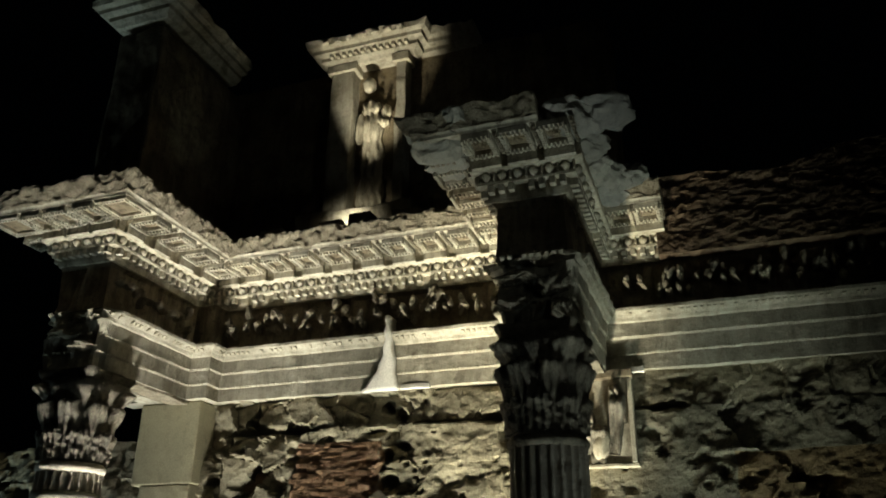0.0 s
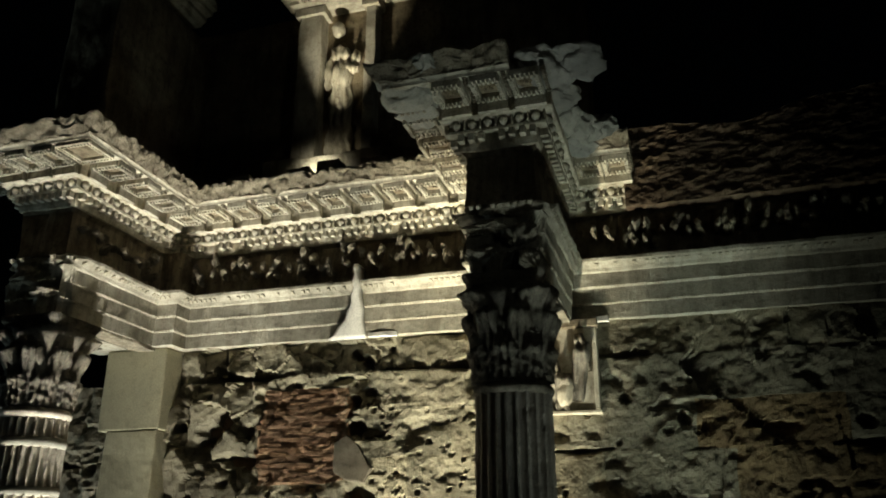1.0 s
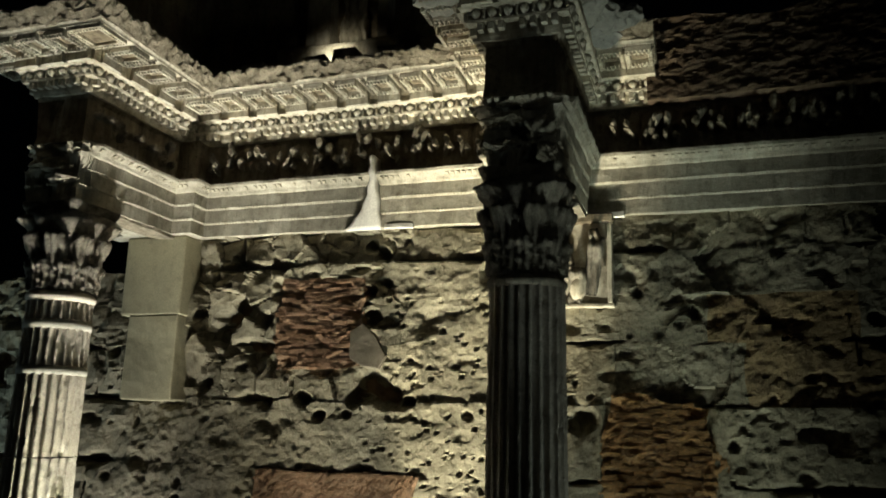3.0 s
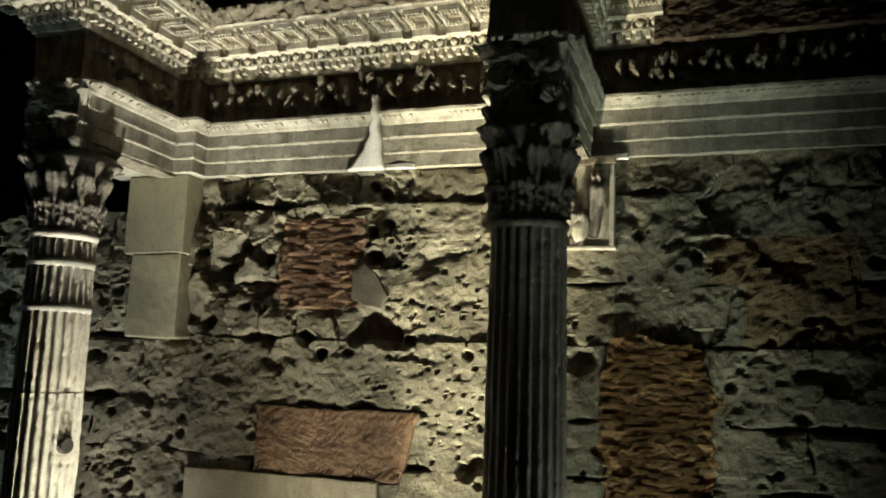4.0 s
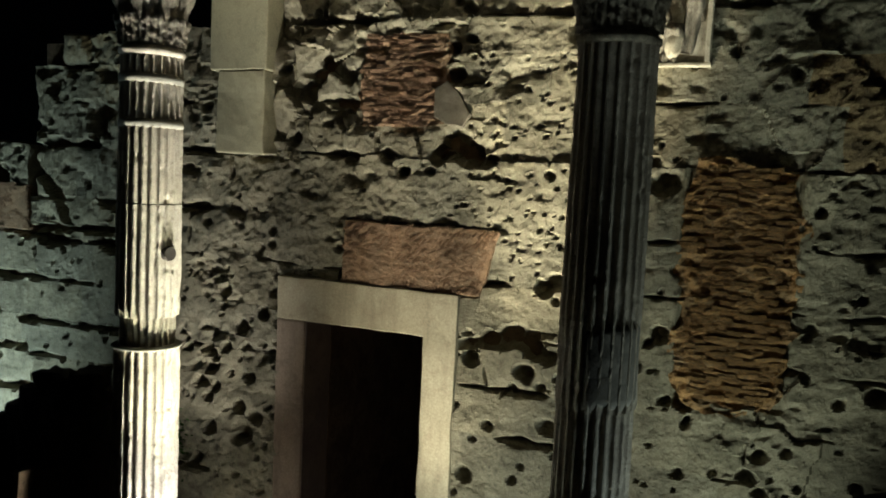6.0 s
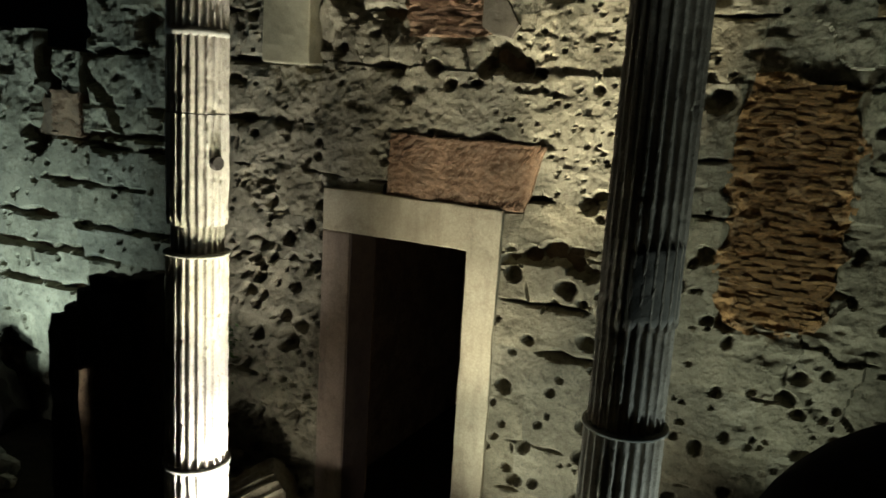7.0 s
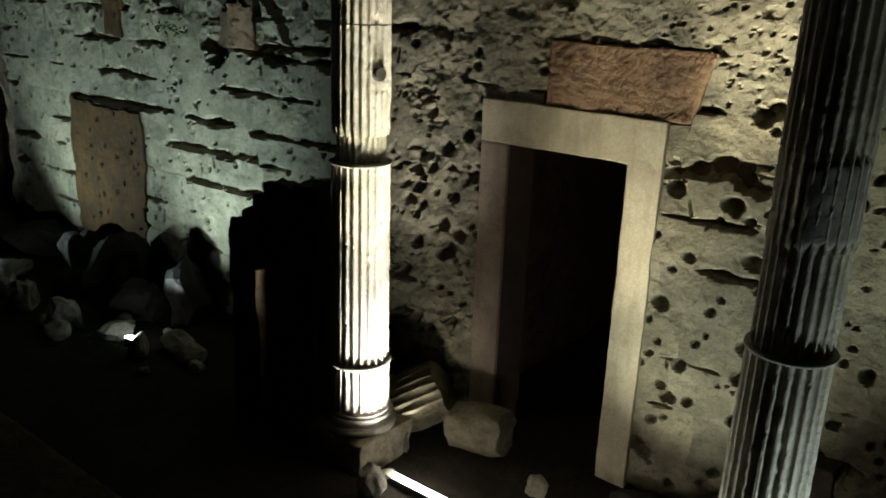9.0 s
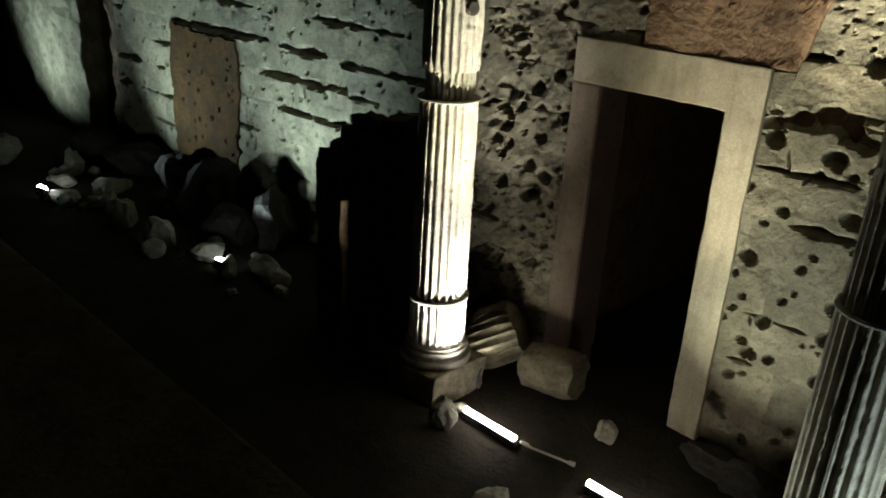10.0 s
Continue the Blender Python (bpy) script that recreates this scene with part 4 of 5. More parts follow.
bmesh.ops.create_cone(bm, cap_ends=True, segments=14, radius1=0.1, radius2=0.085, depth=0.07, matrix=Matrix.Translation((C1 + 0.375 * math.cos(a_), AXIS_Y + 0.375 * math.sin(a_), 5.6)) @ Matrix.Rotation(a_, 4, "Z") @ Matrix.Rotation(math.pi / 2, 4, "Y"))
part("repair_plug", bm, SHADE_DARK, column, "dark round plug in the shaft")

column2 = tagged(new("column"), "tall fluted corinthian column with grey repaired patches, in shadow", "column", "freestanding columns")
base_of(column2, C2)
for a, b, grow, wear, seed in ((0.84, 3.5, 0.0, 0.05, 51), (3.5, 4.55, -0.02, 0.15, 53), (4.55, 5.4, 0.0, 0.3, 55), (5.4, 8.02, 0.0, 0.0, 57)):
    part("shaft_drum", shaft_mesh("shaft_drum", C2, a, b, radius_at(a) + grow, radius_at(b) + grow, wear, seed=seed), PAVONAZZETTO, column2)


def patch_mesh(x, z0, z1, a0, a1, grow):
    """A smooth curved repair over part of the shaft, with a ragged rim."""
    nu, nv = 40, 20
    A, V = np.meshgrid(np.linspace(0, 1, nu), np.linspace(0, 1, nv), indexing="ij")
    rag = fbm(A * 7, V * 0 + 2.0, 3, 61) * 0.06
    Z = z0 + rag * (1 - V) + V * (z1 - z0 - 0.5 * np.clip(0.25 - A, 0, 1) + 0.02)
    T = radians(a0) + A * radians(a1 - a0) + fbm(V * 6, A * 0, 3, 63) * 0.08 * (1 - A)
    rim = np.minimum(np.minimum(A, 1 - A) * 8, np.minimum(V, 1 - V) * 12)
    R_ = 0.425 - 0.045 * (Z - 0.84) / 7.2 + grow + fbm(A * 9, V * 8, 4, 65) * 0.006 - np.clip(1 - rim, 0, 1) * 0.05
    verts = np.stack([x + R_ * np.cos(T), AXIS_Y + R_ * np.sin(T), Z], -1).reshape(-1, 3)
    return mesh_of("repair_patch", verts, grid_faces(nu, nv), GREY_PATCH, True)


part("repair_patch", patch_mesh(C2, 4.56, 5.42, -108, 25, -0.014), GREY_PATCH, column2, "smooth grey plaster patch over the flutes")
ring(column2, C2, 3.46, 3.51, radius_at(3.5) + 0.02, "thin projecting repair ring")
part("astragal", lathe("astragal", C2, AXIS_Y, [(0.365, 7.98), (0.385, 8.0), (0.395, 8.03), (0.39, 8.06), (0.36, 8.09)], CAP_MARBLE, 48, 0.03), CAP_MARBLE, column2)
capital(column2, C2, 8.08, 9.165, 0.37)

# ---- pilasters behind the columns ----
pier = tagged(new("pilaster"), "plain modern cement pier standing in for a lost pilaster", "pilaster")
part("upper_block", worn_box("upper_block", -7.74, -6.77, STEP + 0.1, WALL_Y + 0.1, 8.05, 9.165, PIER, 0.004, 0.1, 1), PIER, pier)
part("lower_block", worn_box("lower_block", -7.6, -6.79, STEP + 0.102, WALL_Y + 0.1, 6.9, 8.055, PIER, 0.015, 0.08, 2), PIER, pier)

pilaster = tagged(new("pilaster"), "carved marble pilaster capital set against the wall behind a column", "pilaster")
part("panel", worn_box("panel", -2.34, -0.98, 9.4, WALL_Y + 0.1, 8.1, 9.165, MARBLE, 0.01, 0.1, 3), MARBLE, pilaster)
BROAD_LEAF = leaf_mesh(0.4, 0.62, 0.16, 2, 11, 0.3)
for dx, lift, lean, wide, tall in ((-2.1, 0.0, 0.0, 0.9, 0.9), (-1.75, 0.0, -0.2, 0.9, 1.0), (-1.5, 0.42, -0.35, 0.75, 0.85), (-1.24, 0.08, 0.14, 0.6, 1.2), (-1.42, -0.02, 0.1, 0.62, 0.75), (-1.1, 0.42, -0.2, 0.4, 0.8)):
    ob = part("acanthus_leaf", BROAD_LEAF, MARBLE, pilaster)
    ob.matrix_basis = Matrix.Translation((dx, 9.4, 8.12 + lift)) @ Matrix.Rotation(lean, 4, "Y") @ Matrix.Rotation(-math.pi / 2, 4, "Z") @ Matrix.Diagonal((0.9, wide, tall, 1))
bm = lump(7, (0.13, 0.1, 0.2), 0.3, 3)
bmesh.ops.transform(bm, matrix=Matrix.Translation((-1.36, 9.39, 8.33)), verts=bm.verts)
part("bud", bm, MARBLE, pilaster, smooth=True)
# dark colour puts the shade below the architrave into the abacus
part("abacus", worn_box("abacus", -2.36, -0.95, 9.3, WALL_Y, 9.07, 9.165, MARBLE_DARK, 0.012, 0.06, 9), MARBLE_DARK, pilaster)
part("edge_strip", worn_box("edge_strip", -1.03, -0.975, 9.36, WALL_Y, 8.1, 9.07, MARBLE, 0.005, 0.06, 12), MARBLE, pilaster)
part("sill", worn_box("sill", -2.36, -0.96, 9.375, WALL_Y + 0.1, 8.065, 8.1, MARBLE, 0.005, 0.1, 4), MARBLE, pilaster)

# ---- doorway ----
door = tagged(new("door_1"), "pale stone door frame around an open dark doorway", "doorway", kind="structure")
DX0, DX1, DY = -6.64, -3.86, 9.44
OX0, OX1, OZ = -6.17, -4.32, 4.595


def lintel_mesh():
    """Lintel and one jamb, faced over without a joint."""
    outline = [(DX0, OZ), (DX0, 5.2), (DX1, 5.2), (DX1, -0.05), (OX1, -0.05), (OX1, OZ)]
    bm = bmesh.new()
    a = [bm.verts.new((x, DY, z)) for x, z in outline]
    b = [bm.verts.new((x, 10.1, z)) for x, z in outline]
    n = len(a)
    bm.faces.new(a)
    bm.faces.new(b[::-1])
    for i in range(n):
        bm.faces.new((a[(i + 1) % n], a[i], b[i], b[(i + 1) % n]))
    bmesh.ops.recalc_face_normals(bm, faces=bm.faces)
    bmesh.ops.bevel(bm, geom=list(bm.edges), offset=0.018, segments=2, affect="EDGES", profile=0.6)
    for axis, lo, hi in ((0, DX0, DX1), (2, 0.0, 5.2)):
        at_ = lo + 0.13
        while at_ < hi:
            nrm = [0, 0, 0]
            nrm[axis] = 1
            co = [0, 0, 0]
            co[axis] = at_
            bmesh.ops.bisect_plane(bm, geom=bm.verts[:] + bm.edges[:] + bm.faces[:], plane_co=co, plane_no=nrm)
            at_ += 0.13
    for v in bm.verts:
        v.co += noise.noise_vector(v.co * 2.3 + Vector((5, 0, 5))) * 0.012 + noise.noise_vector(v.co * 8) * 0.006
    return bm


part("lintel", lintel_mesh(), TRAVERTINE, door, "pale stone lintel running down into a jamb")
# this jamb is browner and darker than the lintel
part("jamb", worn_box("jamb", DX0, OX0, DY + 0.01, 10.1, -0.05, OZ - 0.004, TRAVERTINE_BROWN, 0.012, 0.1, 6), TRAVERTINE_BROWN, door, "brown stone jamb")
# the weak light inside the reveal is put into this dark brown
part("reveal_lining", worn_box("reveal_lining", OX0 - 0.03, OX0 + 0.015, DY + 0.05, 10.15, -0.05, OZ - 0.02, LINING, 0.004, 0.1, 8), LINING, door, "brown plaster inside the jamb, darkened for its shade")
room = tagged(new("wall_passage"), "dark rubble passage behind the doorway", "wall", kind="structure")
for n_, b_ in (("side_wall", (-7.2, -6.9, 10.6, 15, -0.1, 5.6)), ("side_wall", (-3.4, -3.1, 10.6, 15, -0.1, 5.6)), ("back_wall", (-7.2, -3.1, 15, 15.3, -0.1, 5.6)), ("vault", (-7.2, -3.1, 10.6, 15.3, 5.6, 5.9))):
    part(n_, box_bm(*b_), RUBBLE, room)


# ---- brick fillings ----
BRICK_MESHES = []
for s in range(6):
    bm = box_bm(-0.5, 0.5, -0.5, 0.5, -0.5, 0.5, 0.12, 1)
    r_ = random.Random(s)
    for v in bm.verts:
        v.co += Vector((r_.uniform(-0.06, 0.06), r_.uniform(-0.12, 0.12), r_.uniform(-0.12, 0.12)))
    me = bpy.data.meshes.new("brick")
    bm.to_mesh(me)
    bm.free()
    me.materials.append(BRICK)
    BRICK_MESHES.append(me)


ORANGE_MESHES = [me.copy() for me in BRICK_MESHES]
for me in ORANGE_MESHES:
    me.name = "brick"
    me.materials[0] = ORANGE_BRICK


def brick_patch(x0, x1, z0, z1, label, bl=0.26, bh=0.05, seed=0, upright=False, proud=0.0, kinds=None):
    r = random.Random(seed)
    ragged = not upright and x1 - x0 > 0.9
    if ragged:
        filling = tufa_block(x0, x1, z0, z1, 970 + seed, 0.03, ORANGE_MORTAR if kinds else MORTAR, 0.3 if kinds else 0.16, 0.035, 0.3, 0.045)
    else:
        filling = worn_box("brick_filling", x0, x1, WALL_Y - 0.006 - proud, WALL_Y + 0.3, z0, z1, MORTAR, 0.02, 0.045, seed)
    if upright:
        # a flat arch: the ends slope outwards to the top
        for v in filling.vertices:
            v.co.y -= 0.008 * noise.noise(Vector((v.co.x * 6, 0, v.co.z * 9))) + 0.009 * noise.noise(v.co * 21)
            v.co.x += (v.co.z - z0) * (0.26 * (v.co.x - x0) / (x1 - x0) + 0.02)
    thing = part("brick_filling", filling, MORTAR, wall, label)
    if upright:
        rows = 7
        hh = (z1 - z0) / rows
        n = int((x1 - x0) / bh)
        for j in range(rows):
            for i in range(n):
                f = (i + r.uniform(0.3, 0.7)) / n
                zc = z0 + (j + 0.5) * hh + r.uniform(-0.02, 0.02)
                lean = r.uniform(0.55, 0.95)
                ob = part("brick", r.choice(kinds or BRICK_MESHES), BRICK, thing)
                ob.matrix_basis = Matrix.Translation((x0 + 0.03 + f * (x1 - x0 - 0.06) + (zc - z0) * (0.26 * f + 0.02), WALL_Y + 0.045 - proud + r.uniform(-0.009, 0.0), zc)) @ Matrix.Rotation(lean, 4, "Y") @ Matrix.Diagonal((bh * r.uniform(0.4, 0.6), 0.1, hh * r.uniform(0.9, 1.5), 1))
        return
    z = z0 + bh / 2
    row = 0
    while z < z1:
        x = x0 + (0 if row % 2 else -bl / 2) + r.uniform(-0.03, 0.03)
        while x < x1 - 0.03:
            w = bl * r.uniform(0.6, 1.15)
            a, b = max(x, x0 - 0.03), min(x + w, x1 + 0.03)
            stand = 0.0
            if ragged:
                inset = 0.03 + 0.05 * math.sin(z * 5 + seed) + 0.03 * math.sin(z * 13)
                if a < x0 + inset or b > x1 - inset or z < z0 + 0.03 or z > z1 - 0.03:
                    x += w
                    continue
                stand = 0.034 + 0.3 * float(wall_relief(np.array([[(a + b) / 2, a + 0.01]]), np.array([[z, z]]))[0, 0])
            if b - a > 0.05 and r.random() > 0.05:
                ob = part("brick", r.choice(kinds or BRICK_MESHES), BRICK, thing)
                ob.matrix_basis = Matrix.Translation(((a + b) / 2, WALL_Y + 0.03 - proud - stand + r.uniform(-0.014, 0.012), z + r.uniform(-0.016, 0.016))) @ Matrix.Rotation(r.uniform(-0.13, 0.13), 4, "Y") @ Matrix.Rotation(r.uniform(-0.05, 0.05), 4, "X") @ Matrix.Diagonal(((b - a) * 0.97, 0.07, bh * r.uniform(0.8, 0.95), 1))
            x += w
        z += bh
        row += 1


brick_patch(*FILLINGS["upper"], "reddish brick filling in the tufa wall", 0.24, 0.062, 3)
brick_patch(*BRICK_PATCHES["relieving"], "reddish upright bricks of a flat relieving arch", 0.26, 0.049, 4, True, 0.03)
brick_patch(*FILLINGS["orange"], "worn orange brick filling in the tufa wall", 0.2, 0.058, 5, kinds=ORANGE_MESHES)
brick_patch(*BRICK_PATCHES["square"], "small square brick filling in the tufa wall", 0.26, 0.07, 6)


def slab_mesh():
    """A broken five-sided facing slab, slanting out of the wall."""
    bm = bmesh.new()
    edge = [(-4.3, 7.46), (-4.33, 7.82), (-4.16, 7.93), (-3.98, 7.78), (-3.8, 7.5), (-3.9, 7.34), (-4.14, 7.38)]
    front = [bm.verts.new((x, WALL_Y - 0.05 - 0.09 * (7.95 - z), z)) for x, z in edge]
    back = [bm.verts.new((x, WALL_Y + 0.12, z)) for x, z in edge]
    n = len(edge)
    bm.faces.new(front)
    bm.faces.new(back[::-1])
    for i in range(n):
        bm.faces.new((front[(i + 1) % n], front[i], back[i], back[(i + 1) % n]))
    bmesh.ops.recalc_face_normals(bm, faces=bm.faces)
    bmesh.ops.bevel(bm, geom=list(bm.edges), offset=0.014, segments=2, affect="EDGES", profile=0.6)
    bmesh.ops.triangulate(bm, faces=bm.faces)
    bmesh.ops.subdivide_edges(bm, edges=[e for e in bm.edges if e.calc_length() > 0.1], cuts=4, use_grid_fill=True)
    for v in bm.verts:
        v.co += noise.noise_vector(v.co * 5) * 0.012
    return bm


part("facing_slab", slab_mesh(), SLAB, wall, "smooth grey broken facing slab")

# ---- attic storey above the cornice ----
attic = tagged(new("attic"), "ruined attic storey with pilasters and a carved cornice", "attic", kind="structure")
part("attic_wall", worn_box("attic_wall", -8.6, -0.9, 9.55, 10.6, 11.2, 14.5, MARBLE_DARK, 0.03, 0.2, 21), MARBLE_DARK, attic, "dark back wall")
part("attic_ressaut", worn_box("attic_ressaut", -7.75, -6.95, 7.45, 9.6, 11.2, 14.3, MARBLE_DARK, 0.03, 0.15, 22), MARBLE_DARK, attic)
ATT_PROF = [(-0.2, 14.4), (0.05, 14.4), (0.08, 14.44), (0.14, 14.48), (0.14, 14.55), (0.24, 14.57), (0.25, 14.63), (0.32, 14.66), (0.36, 14.74), (0.36, 14.77), (-0.2, 14.79)]
part("attic_cornice", sweep("attic_cornice", [(-5.2, 9.6), (-5.2, 9.35), (-3.85, 9.35), (-3.85, 9.62), (-2.85, 9.62)], ATT_PROF, MARBLE, 0.1, 0.06, 14.7), MARBLE, attic, "carved attic cornice")
part("attic_cornice", sweep("attic_cornice", [(-7.75, 9.5), (-7.75, 7.45), (-6.95, 7.45), (-6.95, 9.2)], ATT_PROF, MARBLE, 0.1, 0.06, 14.7), MARBLE, attic)
for x, half in ((-5.0, 0.19), (-4.01, 0.08)):
    part("attic_pilaster", worn_box("attic_pilaster", x - half, x + half, 9.32, 9.6, 11.3, 14.3, MARBLE, 0.02, 0.1, x), MARBLE, attic)
    part("attic_pilaster_cap", worn_box("attic_pilaster_cap", x - half - 0.06, x + half + 0.06, 9.26, 9.6, 14.28, 14.42, MARBLE, 0.015, 0.06, x + 3), MARBLE, attic)
part("attic_plinth", worn_box("attic_plinth", -5.55, -3.7, 9.15, 9.6, 11.2, 11.78, MARBLE, 0.03, 0.1, 24), MARBLE, attic, "pale plinth course of the attic")


for i in range(13):
    x = -5.14 + i * 0.105
    part("attic_dentil", box_bm(x - 0.03, x + 0.03, 9.14, 9.3, 14.49, 14.555, 0.006, 1), MARBLE, attic)
for i in range(7):
    bm = lump(200 + i, (0.07, 0.045, 0.055), 0.6, 3)
    bmesh.ops.transform(bm, matrix=Matrix.Translation((-5.18 + i * 0.21, 9.0, 14.68)), verts=bm.verts)
    part("attic_rosette", bm, MARBLE, attic)


def relief_statue():
    """A draped standing figure in high relief, as one plain worn shape."""
    bm = bmesh.new()

    def blob(x, y, z, a, b, c):
        bmesh.ops.create_icosphere(bm, subdivisions=4, radius=1.0, matrix=Matrix.Translation((x, y, z)) @ Matrix.Diagonal((a, b, c, 1)))
    blob(-4.56, 9.4, 14.0, 0.095, 0.11, 0.13)
    blob(-4.55, 9.48, 13.62, 0.17, 0.1, 0.14)
    blob(-4.52, 9.5, 13.25, 0.17, 0.1, 0.34)
    blob(-4.3, 9.5, 13.52, 0.1, 0.07, 0.13)
    blob(-4.36, 9.48, 13.34, 0.13, 0.08, 0.07)
    blob(-4.74, 9.5, 13.3, 0.06, 0.07, 0.28)
    blob(-4.52, 9.52, 12.7, 0.2, 0.1, 0.6)
    blob(-4.52, 9.52, 12.1, 0.22, 0.1, 0.5)
    for v in bm.verts:
        if v.co.z < 13.75:
            v.co.y += math.sin(v.co.x * 60 + noise.noise(v.co * 4) * 3) * 0.03
        v.co += noise.noise_vector(v.co * 8) * 0.025
    me = bpy.data.meshes.new("relief_statue")
    bm.to_mesh(me)
    bm.free()
    me.materials.append(MARBLE)
    me.polygons.foreach_set("use_smooth", [True] * len(me.polygons))
    return me


tagged(new("relief_statue", relief_statue()), "worn draped stone figure in relief between attic pilasters", "statue")

# ---- rubble core over the right-hand frieze ----
rubble = tagged(new("rubble_core"), "broken brick and mortar core above the dark frieze", "rubble", kind="structure")


def rubble_mesh():
    xs, zs = np.linspace(-0.5, 6.5, 260), np.linspace(10.5, 11.75, 56)
    X, Z = np.meshgrid(xs, zs, indexing="ij")
    top = 11.6 + fbm(X * 0.8, X * 0, 4, 2) * 0.3
    Zc = np.minimum(Z, top)
    h = fbm(X * 4, Z * 11, 4, 14) * 0.03 + fbm(X * 15, Z * 26, 3, 15) * 0.018 + (Z - 10.5) * -0.03 + 0.3
    verts = np.stack([X, WALL_Y - h, Zc], -1).reshape(-1, 3).tolist()
    n0 = len(verts)
    verts += [(x, 10.4, z) for x, _, z in verts]
    nu, nv = len(xs), len(zs)
    faces = grid_faces(nu, nv) + [tuple(n0 + i for i in f[::-1]) for f in grid_faces(nu, nv)]
    rim = [i * nv for i in range(nu)] + [(nu - 1) * nv + j for j in range(1, nv)] + [i * nv + nv - 1 for i in range(nu - 2, -1, -1)] + [j for j in range(nv - 2, 0, -1)]
    for a in range(len(rim)):
        b = (a + 1) % len(rim)
        faces.append((rim[b], rim[a], n0 + rim[a], n0 + rim[b]))
    return mesh_of("core_face", verts, faces, RUBBLE)


part("core_face", rubble_mesh(), RUBBLE, rubble)

# ---- lamps on the floor ----
def light_bar(x0, x1, y, z):
    bar = tagged(new("light_bar"), "lit linear floodlight lying on the earth floor", "floodlight", "linear floodlights")
    bm = box_bm(x0 - 0.03, x1 + 0.03, y - 0.06, y + 0.06, 0.0, z - 0.02, 0.01, 1)
    part("casing", bm, CASING, bar)
    bm = bmesh.new()
    bmesh.ops.create_cone(bm, cap_ends=True, segments=16, radius1=0.045, radius2=0.045, depth=x1 - x0, matrix=Matrix.Translation(((x0 + x1) / 2, y, z)) @ Matrix.Rotation(math.pi / 2, 4, "Y"))
    part("tube", bm, LED, bar, "glowing white tube", True)


light_bar(-6.38, -5.45, 7.36, 0.12)
light_bar(-4.24, -3.3, 7.36, 0.12)


def cable(points, r, material, name, parent, label=""):
    cu = bpy.data.curves.new(name, "CURVE")
    cu.dimensions, cu.bevel_depth, cu.bevel_resolution = "3D", r, 2
    sp = cu.splines.new("POLY")
    sp.points.add(len(points) - 1)
    for p, q in zip(sp.points, points):
        p.co = (*q, 1)
    tmp = bpy.data.objects.new(name, cu)
    me = bpy.data.meshes.new_from_object(tmp)
    bpy.data.objects.remove(tmp)
    me.materials.clear()
    me.materials.append(material)
    return part(name, me, material, parent, label)


conduit = tagged(new("conduit"), "thin pale conduit joining two floor lights", "conduit")
cable([(-5.38, 7.4, 0.1), (-5.2, 7.42, 0.08), (-4.62, 7.57, 0.07)], 0.016, WHITE_FILL, "pipe", conduit)
cable([(-5.38, 7.4, 0.1), (-5.25, 7.415, 0.09)], 0.03, WHITE_FILL, "sleeve", conduit)
cable([(-4.68, 7.555, 0.075), (-4.6, 7.58, 0.07)], 0.032, WHITE_FILL, "cap", conduit)


def floodlight(x, y, aim, lit=LED_COOL, size=0.13):
    """A small round-faced floodlight on a bracket."""
    thing = tagged(new("floodlight"), "small lit round floodlight on the ground among stones", "floodlight", "small floodlights")
    m = Matrix.Translation((x, y, 0.22)) @ Matrix.Rotation(aim, 4, "Z") @ Matrix.Rotation(radians(-35), 4, "X")
    bm = bmesh.new()
    bmesh.ops.create_cone(bm, cap_ends=True, segments=20, radius1=size * 0.7, radius2=size * 1.1, depth=0.16, matrix=m)
    part("housing", bm, CASING, thing)
    bm = bmesh.new()
    bmesh.ops.create_uvsphere(bm, u_segments=16, v_segments=10, radius=1.0, matrix=m @ Matrix.Translation((0, 0, 0.08)) @ Matrix.Diagonal((size, size, size * 0.6, 1)))
    part("lens", bm, lit, thing, "glowing white lens")
    part("bracket", box_bm(x - 0.07, x + 0.07, y - 0.03, y + 0.03, -0.05, 0.2, 0.008, 1), CASING, thing)


floodlight(-18.92, 6.19, 0.3)
floodlight(-12.72, 7.18, 0.2)
floodlight(-6.84, 8.1, 0.5, LED, 0.06)

# ---- broken stones and fallen drums ----
def rock(x, y, size, seed, label, mat=PALE_ROCK, sink=0.25, turn=0.0, detail=3):
    bm = lump(seed, size, 0.5, detail)
    bmesh.ops.transform(bm, matrix=Matrix.Translation((x, y, size[2] * (1 - sink) * 0.75)) @ Matrix.Rotation(turn, 4, "Z"), verts=bm.verts)
    return tagged(part("rock", bm, mat, None), label, "rock", "fallen stones")


PALE, DARK = "pale broken marble block lying on dark earth", "dark weathered boulder at the foot of the wall"
